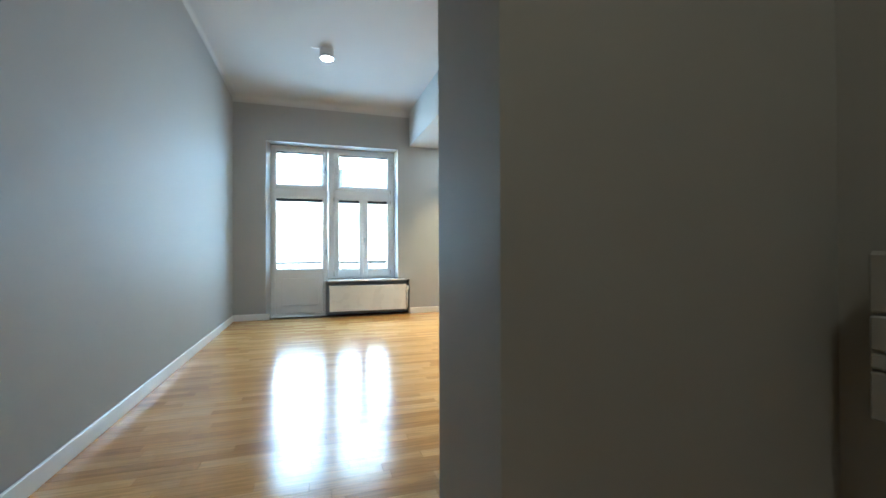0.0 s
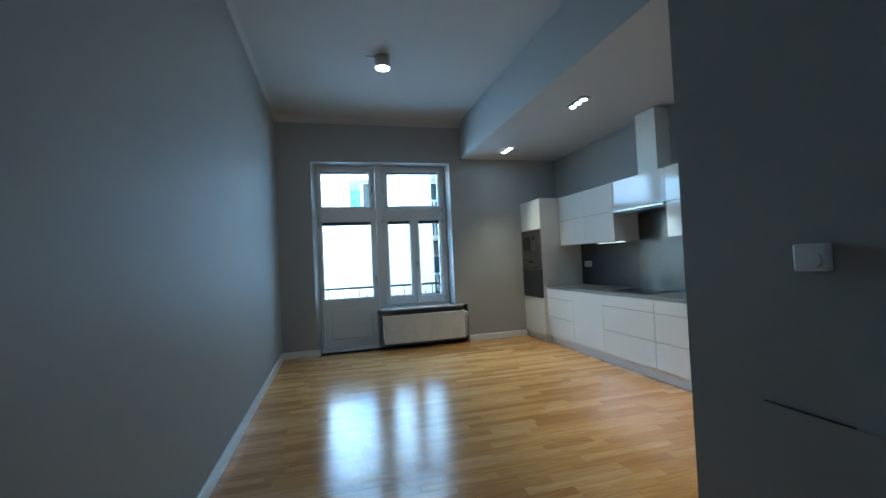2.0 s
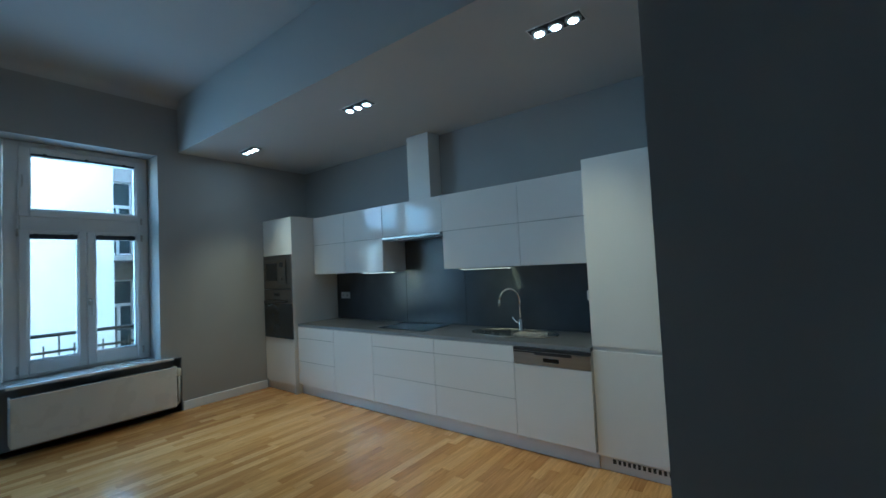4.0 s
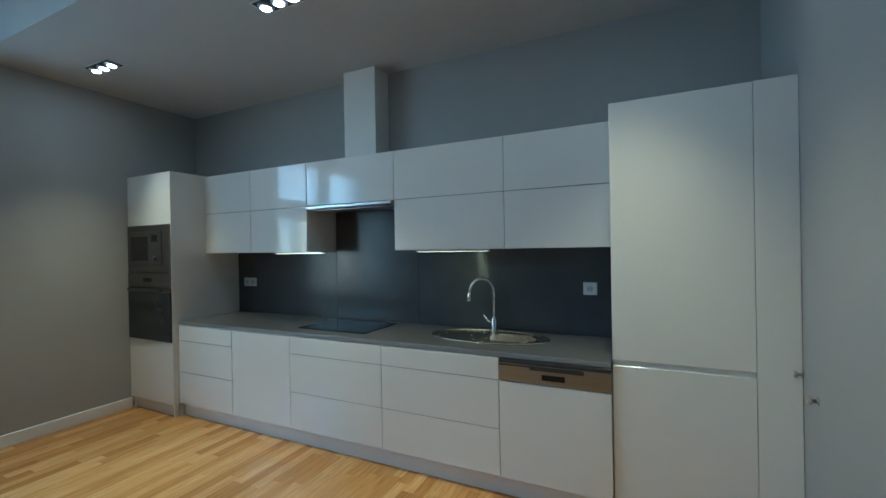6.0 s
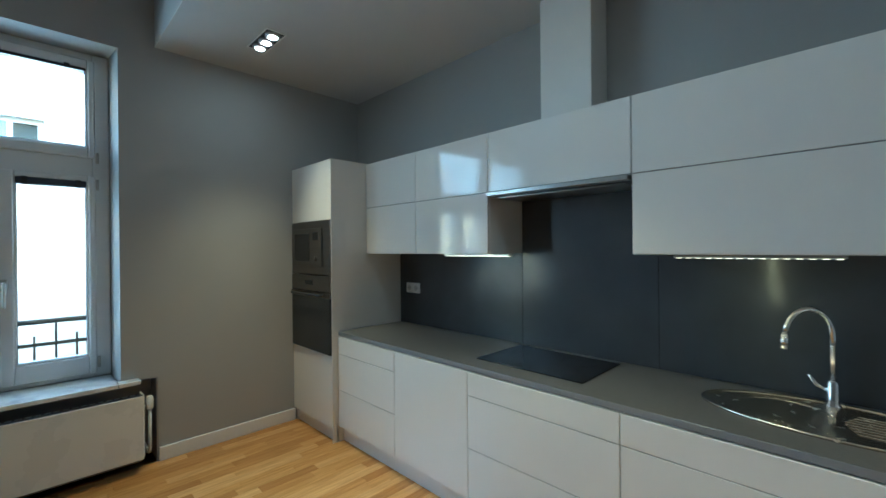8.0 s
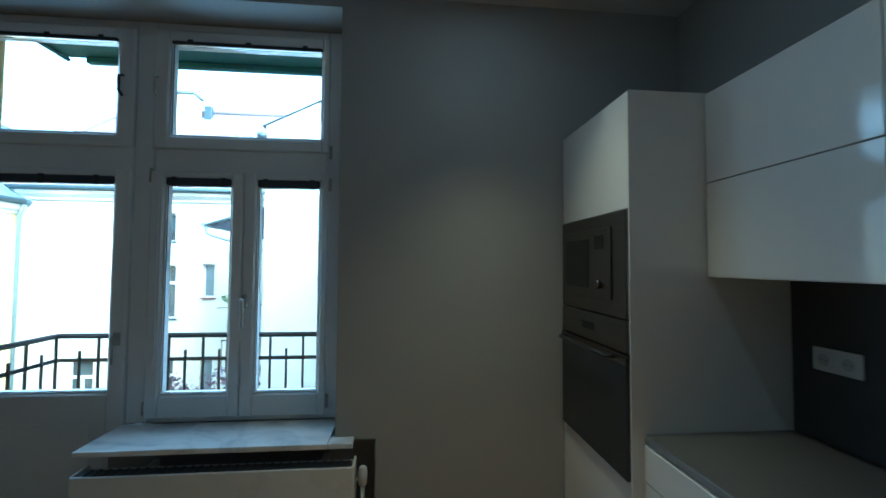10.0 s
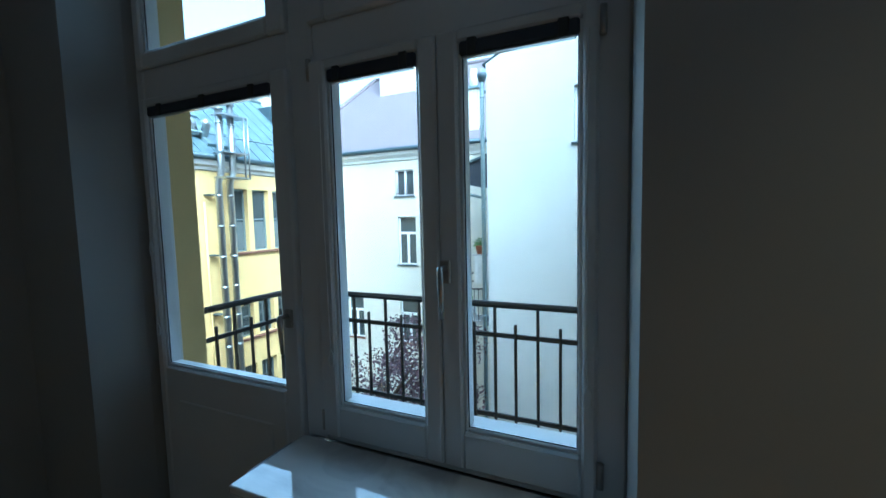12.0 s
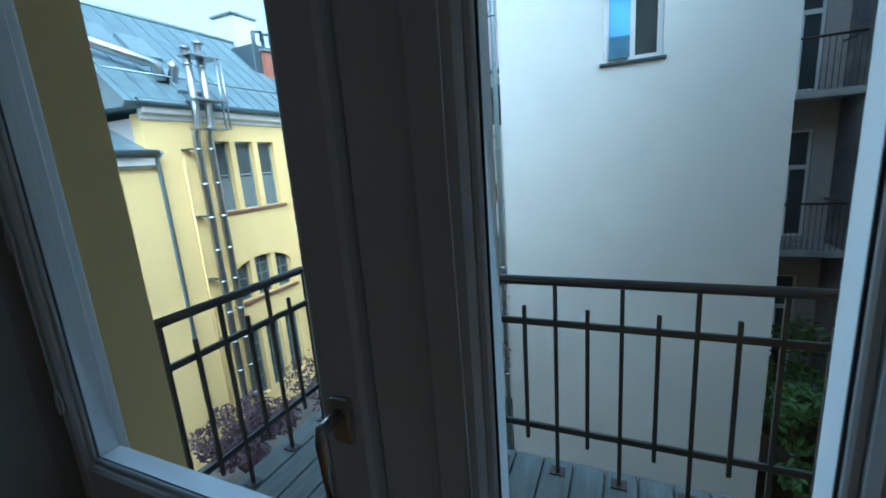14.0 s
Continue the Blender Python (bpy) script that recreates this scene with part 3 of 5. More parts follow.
part("front_edge", bx(WF - 0.003, WF - 0.0004, 2.991, 6.431, 0.757, 0.784, 0.001), M_TOPEDGE, wt, "bluish grey edge band")
splash = thing("splashback", (SPLASH, 4.7, 0.785), "anthracite gloss splashback panels above the worktop", "splashback")
for a, b, c in ((2.990, 4.404, 1.359), (4.406, 5.208, 1.687), (5.210, 6.432, 1.359)):
    part("panel", bx(SPLASH, RIGHT - 0.001, a, b, 0.7855, c, 0.001), M_SPLASH, splash)

# tall unit with oven and microwave
tall = thing("tall_cabinet", (3.0, 6.76, 0), "tall glossy white cabinet that houses oven and microwave", "cabinet")
TX = 2.676
part("side_panel", bx(TX, RIGHT - 0.002, 6.4335, 6.4395, FZ, 2.066, 0.001), M_GLOSS, tall)
part("side_panel", bx(TX + 0.02, RIGHT - 0.002, 7.048, 7.066, FZ, 2.066, 0.001), M_GLOSS, tall)
bm = bmesh.new()
box(bm, TX + 0.02, RIGHT - 0.002, 6.4395, 7.048, 2.048, 2.066)
box(bm, TX + 0.02, RIGHT - 0.002, 6.4395, 7.048, 0.07, 0.60)
box(bm, 3.28, RIGHT - 0.002, 6.4395, 7.048, 0.60, 2.048)
part("carcass", bm, M_CARC, tall)
part("upper_door", bx(TX, TX + 0.019, 6.4350, 7.064, 1.618, 2.064, 0.0016), M_GLOSS, tall)
part("lower_door", bx(TX, TX + 0.019, 6.4350, 7.064, 0.075, 0.606, 0.0016), M_GLOSS, tall)
part("plinth", bx(TX + 0.035, TX + 0.05, 6.4335, 7.066, FZ, 0.072), M_CARC, tall)

ov = thing("built_in_oven", (3.0, 6.76, 0.61), "built-in steel oven with a dark glass door", "oven")
part("body", bx(TX + 0.012, 3.25, 6.4425, 7.046, 0.612, 1.195), M_DARK, ov)
part("control_panel", bx(TX - 0.012, TX + 0.012, 6.4405, 7.054, 1.075, 1.198, 0.003), M_DARKSTEEL, ov, "brushed steel control strip")
dr = part("oven_door", bx(TX - 0.014, TX + 0.011, 6.4405, 7.054, 0.612, 1.068, 0.004), M_OVENGLASS, ov, "dark reflective glass door")
part("door_trim", bx(TX - 0.016, TX + 0.0, 6.4405, 7.054, 1.030, 1.069, 0.002), M_DARKSTEEL, dr)
part("oven_handle", tb([(TX - 0.013, 6.53, 1.052), (TX - 0.046, 6.53, 1.052), (TX - 0.050, 6.535, 1.052), (TX - 0.050, 6.985, 1.052), (TX - 0.046, 6.99, 1.052), (TX - 0.013, 6.99, 1.052)], 0.009, 10), M_DARK, dr, "dark bar handle")
part("clock", bx(TX - 0.0135, TX, 6.70, 6.82, 1.120, 1.155, 0.001), M_BLACKGLASS, ov)
mw = thing("microwave", (3.0, 6.76, 1.2), "built-in steel microwave with a dark window", "microwave")
part("body", bx(TX + 0.012, 3.2, 6.4425, 7.046, 1.203, 1.612), M_DARK, mw)
part("surround", bx(TX - 0.010, TX + 0.011, 6.4405, 7.054, 1.202, 1.614, 0.003), M_DARKSTEEL, mw, "brushed steel surround")
md = part("microwave_door", bx(TX - 0.018, TX - 0.0105, 6.545, 7.000, 1.265, 1.560, 0.003), M_DARKSTEEL, mw)
part("door_window", bx(TX - 0.0205, TX - 0.0182, 6.735, 6.985, 1.305, 1.520, 0.002), M_BLACKGLASS, md, "dark microwave window")
part("display", bx(TX - 0.0205, TX - 0.0182, 6.600, 6.680, 1.470, 1.530, 0.001), M_BLACKGLASS, md)
bm = tube(bmesh.new(), [(TX - 0.018, 6.64, 1.325), (TX - 0.034, 6.64, 1.325)], 0.020, 18)
part("dial", bm, M_DARKSTEEL, md, "round steel dial")

# wall units
UX, UB, UM, UT = 2.982, 1.360, 1.716, 2.060


def upper_unit(y0, y1, z0, z1, seams, label, split=True):
    c = thing("wall_cabinet", (3.15, (y0 + y1) / 2, z0), label, "cabinet", "kitchen wall cabinets")
    part("carcass", bx(UX + 0.020, RIGHT - 0.002, y0 + 0.0008, y1 - 0.0008, z0, z1), M_GLOSS, c)
    ys = [y0, *seams, y1]
    for a, b in zip(ys, ys[1:]):
        if split:
            front("cabinet_door", c, a, b, z0, UM, UX)
            front("cabinet_door", c, a, b, UM, z1, UX)
        else:
            front("cabinet_door", c, a, b, z0, z1, UX)
    if split:
        part("grip_profile", bx(UX + 0.008, UX + 0.0195, y0 + 0.003, y1 - 0.003, UM - 0.005, UM + 0.005), M_GAP, c)
    return c


upper_unit(5.210, 6.432, UB, UT, (5.842,), "glossy white wall cabinet with four plain doors")
upper_unit(4.405, 5.210, UM, UT, (), "glossy white wall cabinet flap above the hood", split=False)
upper_unit(3.607, 4.405, UB, UT, (), "glossy white wall cabinet above the sink")
upper_unit(2.992, 3.607, UB, UT, (), "glossy white wall cabinet beside the tall fridge")
hood = thing("cooker_hood", (3.1, 4.8, 1.68), "slim pull-out cooker hood with a steel front", "hood")
part("body", bx(UX + 0.03, SPLASH - 0.002, 4.415, 5.200, 1.688, 1.712), M_DARK, hood)
part("front_strip", bx(UX - 0.022, UX + 0.030, 4.415, 5.200, 1.690, 1.713, 0.003), M_STEEL, hood, "polished steel front strip")
part("filter", bx(UX + 0.05, 3.25, 4.45, 5.17, 1.680, 1.688, 0.002), M_STEEL, hood)
solid("duct_box", bx(3.146, RIGHT - 0.001, 4.660, 4.957, UT + 0.001, SOFFIT_Z - 0.004, 0.003), M_CARC, "white boxed duct above the wall cabinets", "duct")

fridge = thing("tall_fridge_cabinet", (3.0, 2.68, 0), "tall glossy white built-in fridge housing with two doors", "fridge")
GX = 2.748
part("carcass", bx(GX + 0.021, RIGHT - 0.002, 2.392, 2.986, 0.055, 2.082, 0.001), M_GLOSS, fridge)
part("upper_door", bx(GX, GX + 0.02, 2.394, 2.984, 0.795, 2.080, 0.002), M_GLOSS, fridge)
part("lower_door", bx(GX, GX + 0.02, 2.394, 2.984, 0.070, 0.768, 0.002), M_GLOSS, fridge)
part("grip_profile", bx(GX + 0.010, GX + 0.021, 2.396, 2.982, 0.768, 0.795), M_TRIM, fridge, "grey recessed grip rail")
part("plinth", bx(GX + 0.03, GX + 0.045, 2.394, 2.984, FZ, 0.066), M_CARC, fridge)
gr = part("plinth_grille", bx(GX + 0.026, GX + 0.031, 2.46, 2.90, 0.020, 0.048), M_DARK, fridge, "dark ventilation grille")
for i in range(14):
    y = 2.475 + i * 0.030
    part("slat", bx(GX + 0.023, GX + 0.027, y, y + 0.012, 0.020, 0.048), M_CARC, gr)
solid("filler_panel", bx(GX + 0.002, GX + 0.02, NEAR_Y + 0.002, 2.392, FZ, 2.082, 0.001), M_GLOSS, "white filler panel between fridge and wall", "panel")

# hob, sink and tap
hob = thing("hob", (3.07, 4.885, 0.785), "black glass ceramic hob set into the worktop", "hob")
part("glass_plate", bx(2.850, 3.270, 4.575, 5.195, 0.7853, 0.7915, 0.003), M_BLACKGLASS, hob)
M_RING = material("hob_print", (0.10, 0.10, 0.10), 0.2)
for x, y, r in ((2.96, 4.74, 0.075), (2.96, 5.04, 0.095), (3.16, 4.74, 0.095), (3.16, 5.04, 0.075)):
    bm = bmesh.new()
    ring = [[bm.verts.new((x + q * math.cos(a * math.pi / 18), y + q * math.sin(a * math.pi / 18), 0.7919)) for a in range(36)] for q in (r, r + 0.003)]
    for k in range(36):
        bm.faces.new((ring[0][k], ring[1][k], ring[1][(k + 1) % 36], ring[0][(k + 1) % 36]))
    part("cooking_zone", bm, M_RING, hob)
sink = thing("sink", (3.075, 3.76, 0.785), "oval stainless steel sink with a ribbed drainer", "sink")
SX, SY = 0.205, 0.405
part("rim", lathe(bmesh.new(), (3.075, 3.76, 0.785), [(1.0, 0.0005), (0.997, 0.006), (0.985, 0.0085), (0.965, 0.0085), (0.945, 0.005), (0.940, 0.002)], 64, SX, SY), M_SINK, sink, "polished raised oval rim")
BOWL = (3.075, 3.905, 0.128, 0.136)


def sink_deck():
    """Pressed steel deck with a deep bowl, from the oval rim down to the drain."""
    bm = bmesh.new()
    rings = []
    n = 64
    for k in range(n):
        a = 2 * math.pi * k / n
        c, d = math.cos(a), math.sin(a)
        # from the bowl's middle outwards to the oval
        oy = BOWL[1] - 3.76
        A = (c / (SX * 0.955)) ** 2 + (d / (SY * 0.955)) ** 2
        B = 2 * oy * d / (SY * 0.955) ** 2
        C = (oy / (SY * 0.955)) ** 2 - 1
        t = (-B + math.sqrt(B * B - 4 * A * C)) / (2 * A)
        column = [(BOWL[0] + t * c, BOWL[1] + t * d, 0.7875)]
        for f, z in ((1.06, 0.7880), (1.02, 0.7895), (1.0, 0.7870), (0.97, 0.770), (0.93, 0.690), (0.86, 0.652), (0.70, 0.640), (0.18, 0.634), (0.16, 0.628)):
            column.append((BOWL[0] + BOWL[2] * f * c, BOWL[1] + BOWL[3] * f * d, z))
        rings.append([bm.verts.new(p) for p in column])
    for k in range(n):
        p, q = rings[k], rings[(k + 1) % n]
        for i in range(len(p) - 1):
            bm.faces.new((p[i], p[i + 1], q[i + 1], q[i])).smooth = True
    bm.faces.new([c[-1] for c in rings])
    bmesh.ops.recalc_face_normals(bm, faces=bm.faces)
    return bm


part("bowl", sink_deck(), M_SINK, sink, "deep round bowl in a pressed steel deck")
part("drain", lathe(bmesh.new(), (BOWL[0], BOWL[1], 0.630), [(0.020, 0.0), (0.020, 0.004), (0.012, 0.006), (0.004, 0.010)], 20), M_CHROME, sink)
for i in range(8):
    x = 2.975 + i * 0.027
    part("rib", bx(x, x + 0.011, 3.44 + 0.014 * abs(i - 3.5), 3.745 - 0.010 * abs(i - 3.5), 0.786, 0.7915, 0.002), M_SINK, sink)
tap = thing("kitchen_tap", (3.255, 3.775, 0.785), "chrome mixer tap with a high curved spout", "tap")
part("body", lathe(bmesh.new(), (3.255, 3.775, 0.785), [(0.026, 0.0), (0.026, 0.006), (0.019, 0.012), (0.019, 0.085), (0.015, 0.095), (0.011, 0.10)], 24), M_CHROME, tap)
pts = [(3.255, 3.775, 0.88), (3.255, 3.775, 1.05)]
for k in range(1, 12):
    a = math.pi * k / 12 * 1.05
    pts.append((3.255 - 0.085 * (1 - math.cos(a)) * 0.80, 3.775 + 0.085 * (1 - math.cos(a)) * 0.75, 1.05 + 0.105 * math.sin(a)))
part("spout", tb(pts, 0.0105, 14), M_CHROME, tap)
e = pts[-1]
part("spray_head", tb([e, (e[0] - 0.004, e[1] + 0.003, e[2] - 0.055)], [0.0135, 0.0145], 14), M_CHROME, tap)
part("lever", tb([(3.255, 3.79, 0.845), (3.245, 3.82, 0.86), (3.235, 3.845, 0.90)], [0.009, 0.008, 0.005], 10), M_CHROME, tap)


def socket(y, z, w, n):
    s = thing("wall_socket", (SPLASH, y, z), "white plastic wall socket on the splashback", "socket", "wall sockets")
    part("plate", bx(SPLASH - 0.009, SPLASH - 0.0005, y - w / 2, y + w / 2, z - 0.041, z + 0.041, 0.004, segments=2), M_PLAST, s)
    for i in range(n):
        cy = y + (i - (n - 1) / 2) * 0.081
        part("insert", bx(SPLASH - 0.0115, SPLASH - 0.008, cy - 0.029, cy + 0.029, z - 0.029, z + 0.029, 0.004), M_PLAST, s)
        part("recess", tube(bmesh.new(), [(SPLASH - 0.0112, cy, z), (SPLASH - 0.0122, cy, z)], 0.021, 20), M_CEIL, s)
        for d in (-0.009, 0.009):
            part("pin_hole", tube(bmesh.new(), [(SPLASH - 0.012, cy + d, z), (SPLASH - 0.0128, cy + d, z)], 0.0028, 8), M_DARK, s)


socket(6.262, 1.078, 0.165, 2)
socket(3.145, 1.092, 0.085, 1)


def led(y0, y1):
    s = thing("under_cabinet_light", (UX + 0.06, (y0 + y1) / 2, UB - 0.02), "thin warm light bar under a wall cabinet", "lamp", "under-cabinet lights")
    part("housing", bx(UX + 0.03, UX + 0.075, y0, y1, UB - 0.012, UB - 0.001, 0.002), M_STEEL, s)
    n = int((y1 - y0) / 0.033)
    for i in range(n):
        y = y0 + 0.017 + i * (y1 - y0 - 0.034) / (n - 1)
        part("diode", bx(UX + 0.042, UX + 0.063, y - 0.009, y + 0.009, UB - 0.0145, UB - 0.0122), M_LED, s, "glowing diode")
    d = bpy.data.lights.new("led_light", "AREA")
    d.shape, d.size, d.size_y, d.energy, d.color = "RECTANGLE", 0.03, y1 - y0, 0.045, (1.0, 0.78, 0.36)
    o = new("led_light", d)
    ym = (y0 + y1) / 2
    o.matrix_world = look((UX + 0.09, ym, UB - 0.020), (SPLASH, ym, UB - 0.16))
    d.spread = radians(120)


led(5.09, 5.60)
led(3.73, 4.25)


# ---------------------------------------------------------------- ceiling lights
def downlight(y):
    x0, x1, y0, y1 = 2.160, 2.290, y - 0.165, y + 0.165
    s = thing("recessed_spotlight", (2.225, y, SOFFIT_Z), "dark recessed ceiling fitting with three round spot lamps", "lamp", "recessed spotlights")
    bm = bmesh.new()
    box(bm, x0, x0 + 0.008, y0, y1, SOFFIT_Z - 0.006, SOFFIT_Z - 0.0005, 0.001)
    box(bm, x1 - 0.008, x1, y0, y1, SOFFIT_Z - 0.006, SOFFIT_Z - 0.0005, 0.001)
    box(bm, x0 + 0.008, x1 - 0.008, y0, y0 + 0.008, SOFFIT_Z - 0.006, SOFFIT_Z - 0.0005, 0.001)
    box(bm, x0 + 0.008, x1 - 0.008, y1 - 0.008, y1, SOFFIT_Z - 0.006, SOFFIT_Z - 0.0005, 0.001)
    part("trim_frame", bm, M_PLAST, s)
    part("dark_tray", bx(x0 + 0.008, x1 - 0.008, y0 + 0.008, y1 - 0.008, SOFFIT_Z - 0.003, SOFFIT_Z - 0.0006), M_DARK, s)
    for i in (-1, 0, 1):
        c = (2.225, y + i * 0.104, SOFFIT_Z - 0.003)
        sp = part("spot_ring", lathe(bmesh.new(), c, [(0.047, -0.001), (0.047, -0.014), (0.043, -0.017), (0.029, -0.0165), (0.028, -0.001)], 24), M_STEEL, s, "metal lamp ring")
        part("spot_lens", lathe(bmesh.new(), c, [(0.027, -0.018), (0.023, -0.020), (0.004, -0.021)], 20), M_LAMP, sp, "glowing lamp lens")
    d = bpy.data.lights.new("spot_light", "SPOT")
    d.energy, d.color, d.spot_size, d.spot_blend, d.shadow_soft_size = SPOT_WATTS, (1.0, 0.71, 0.37), radians(78), 1.0, 0.05
    o = new("spot_light", d)
    o.matrix_world = look((2.225, y, SOFFIT_Z - 0.035), (2.225, y, 0))


SPOT_WATTS = 17.0
for y in (2.905, 4.66, 6.455):
    downlight(y)
lamp = thing("ceiling_lamp", (0.325, 5.22, CEILING), "small round steel ceiling spot with a glowing lens", "lamp")
part("can", lathe(bmesh.new(), (0.325, 5.22, CEILING), [(0.078, -0.0005), (0.080, -0.004), (0.080, -0.108), (0.076, -0.115), (0.068, -0.115)], 36), M_STEEL, lamp)
part("lens", lathe(bmesh.new(), (0.325, 5.22, CEILING), [(0.066, -0.1155), (0.060, -0.120), (0.01, -0.122)], 32), M_LAMP, lamp, "glowing round lens")
part("cable_cover", bx(0.155, 0.245, 5.212, 5.228, CEILING - 0.012, CEILING - 0.0005, 0.003), M_PLAST, lamp)
d = bpy.data.lights.new("ceiling_light", "SPOT")
d.energy, d.color, d.spot_size, d.spot_blend, d.shadow_soft_size = 0.9, (1.0, 0.80, 0.58), radians(120), 0.8, 0.06
o = new("ceiling_light", d)
o.matrix_world = look((0.325, 5.22, CEILING - 0.15), (0.325, 5.22, 0))

# ---------------------------------------------------------------- passage and hall
th = thing("thermostat", (NEAR_X, 1.80, 1.20), "small white room thermostat on the wall", "thermostat")
part("case", bx(NEAR_X - 0.026, NEAR_X - 0.0005, 1.763, 1.845, 1.163, 1.236, 0.006, segments=2), M_PLAST, th)
bm = tube(bmesh.new(), [(NEAR_X - 0.026, 1.795, 1.192), (NEAR_X - 0.034, 1.795, 1.192)], 0.022, 22)
part("dial", bm, M_PLAST, th, "round white dial")
hatch = thing("access_panel", (NEAR_X, 1.80, 0.55), "white painted access panel set in the wall", "panel")
bm = bmesh.new()
box(bm, NEAR_X - 0.007, NEAR_X - 0.0005, 1.50, 1.966, 0.20, 0.772, 0.002)
part("door", bm, M_WALL, hatch)
part("shadow_line", bx(NEAR_X - 0.0078, NEAR_X - 0.002, 1.74, 1.966, 0.7725, 0.776), M_DARK, hatch)
cab = thing("wall_cabinet_hall", (1.40, 0.57, 0.62), "small shelf cabinet painted like the hall wall", "cabinet")
part("carcass", bx(1.345, 1.449, 0.30, 0.84, 0.62, 0.99, 0.004), M_WALL, cab)
for z0, z1 in ((0.625, 0.73), (0.737, 0.768), (0.775, 0.85), (0.858, 0.985)):
    part("drawer_front", bx(1.330, 1.3445, 0.305, 0.835, z0, z1, 0.004), M_WALL, cab)
for x, z in ((2.89, 0.747), (2.755, 0.805), (2.593, 0.744)):
    k = thing("wall_hook", (x, NEAR_Y, z), "small round metal knob on the wall", "hook", "wall knobs")
    part("base", tube(bmesh.new(), [(x, NEAR_Y + 0.0005, z), (x, NEAR_Y + 0.006, z)], 0.016, 16), M_STEEL, k)
    part("knob", tube(bmesh.new(), [(x, NEAR_Y + 0.006, z), (x, NEAR_Y + 0.018, z), (x, NEAR_Y + 0.022, z), (x, NEAR_Y + 0.034, z)], [0.008, 0.008, 0.017, 0.014], 16), M_STEEL, k)
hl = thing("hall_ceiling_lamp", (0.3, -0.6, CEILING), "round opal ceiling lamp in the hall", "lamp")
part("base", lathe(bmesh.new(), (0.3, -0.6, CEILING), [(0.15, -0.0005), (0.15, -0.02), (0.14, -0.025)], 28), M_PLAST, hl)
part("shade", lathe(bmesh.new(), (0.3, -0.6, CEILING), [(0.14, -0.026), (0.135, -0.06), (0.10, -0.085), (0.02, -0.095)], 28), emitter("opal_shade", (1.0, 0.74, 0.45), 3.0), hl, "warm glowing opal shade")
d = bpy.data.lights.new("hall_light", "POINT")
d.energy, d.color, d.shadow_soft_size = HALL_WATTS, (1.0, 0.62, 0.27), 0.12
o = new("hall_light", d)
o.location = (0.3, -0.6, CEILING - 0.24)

# ---------------------------------------------------------------- balcony
DECK = -0.16
RAILY, RAILX, RAILZ = 8.65, -0.958, 0.80
slab = solid("balcony_slab", bx(-1.06, 3.3, OUTER + 0.001, 8.74, DECK - 0.20, DECK - 0.03), M_GREY, "grey concrete balcony slab", "balcony", kind="structure")
deck = thing("balcony_deck", (1.0, 8.1, DECK), "weathered grey-green plank deck of the balcony", "deck", kind="structure")
plank = bx(-0.068, 0.068, OUTER + 0.004, 8.735, DECK - 0.029, DECK, 0.004)
me = bpy.data.meshes.new("plank")
plank.to_mesh(me)
plank.free()
me.materials.append(M_DECK)
for i in range(30):
    p = new("plank", me)
    p.location = (-0.985 + i * 0.143, 0, 0)
    p.parent = deck
    p.matrix_parent_inverse = Matrix.Translation(-deck.location)

rail = thing("balcony_railing", (1.0, RAILY, DECK), "dark brown steel balcony railing with tall and short bars", "railing")
END = 3.2
part("handrail", tb([(RAILX, OUTER + 0.002, RAILZ), (RAILX, RAILY - 0.02, RAILZ), (RAILX + 0.02, RAILY, RAILZ), (END, RAILY, RAILZ)], 0.021, 14), M_RAIL, rail, "round top rail")
for z in (0.604, 0.074):
    bm = bmesh.new()
    box(bm, RAILX - 0.008, RAILX + 0.008, OUTER + 0.002, RAILY + 0.008, z - 0.015, z + 0.015, 0.002)
    part("cross_rail", bm, M_RAIL, rail)
    part("cross_rail", bx(RAILX + 0.0085, END, RAILY - 0.008, RAILY + 0.008, z - 0.015, z + 0.015, 0.002), M_RAIL, rail)


def post(x, y, tall):
    if tall:
        p = part("post", bx(x - 0.0085, x + 0.0085, y - 0.0085, y + 0.0085, DECK + 0.006, RAILZ - 0.015, 0.001), M_RAIL, rail)
        part("foot_plate", bx(x - 0.035, x + 0.035, y - 0.03, y + 0.03, DECK + 0.0005, DECK + 0.007, 0.001), M_RAIL, p)
    else:
        part("short_bar", bx(x - 0.0085, x + 0.0085, y - 0.020, y - 0.004, 0.008, 0.682, 0.001), M_RAIL, rail)


for k in range(-5, 11):
    x = 0.449 + 0.272 * k
    if x > RAILX + 0.05 and x < END:
        post(x, RAILY, True)
    if RAILX + 0.05 < x + 0.136 < END:
        post(x + 0.136, RAILY, False)
for k in range(4):
    post(RAILX, RAILY - 0.005 - 0.272 * k, True)
    post(RAILX + 0.012, RAILY - 0.141 - 0.272 * k, False)

can = thing("upper_balcony", (1.0, 8.1, 3.12), "dark teal underside and valance of the balcony above", "balcony", kind="structure")
part("soffit_board", bx(-1.02, 3.4, OUTER + 0.001, 8.70, 3.14, 3.24, 0.004), M_TEAL, can)
part("front_fascia", bx(-0.84, 3.4, 8.66, 8.72, 3.085, 3.139, 0.01), M_TEAL, can)
part("side_fascia", bx(-1.03, -0.99, OUTER + 0.001, 8.72, 3.11, 3.139, 0.01), M_TEAL, can)

# ---------------------------------------------------------------- courtyard
GROUND = -7.5
structure("ground", bx(-400, 400, 8.0, 800, GROUND - 0.3, GROUND), M_GROUND, "grey paved courtyard ground", "ground")


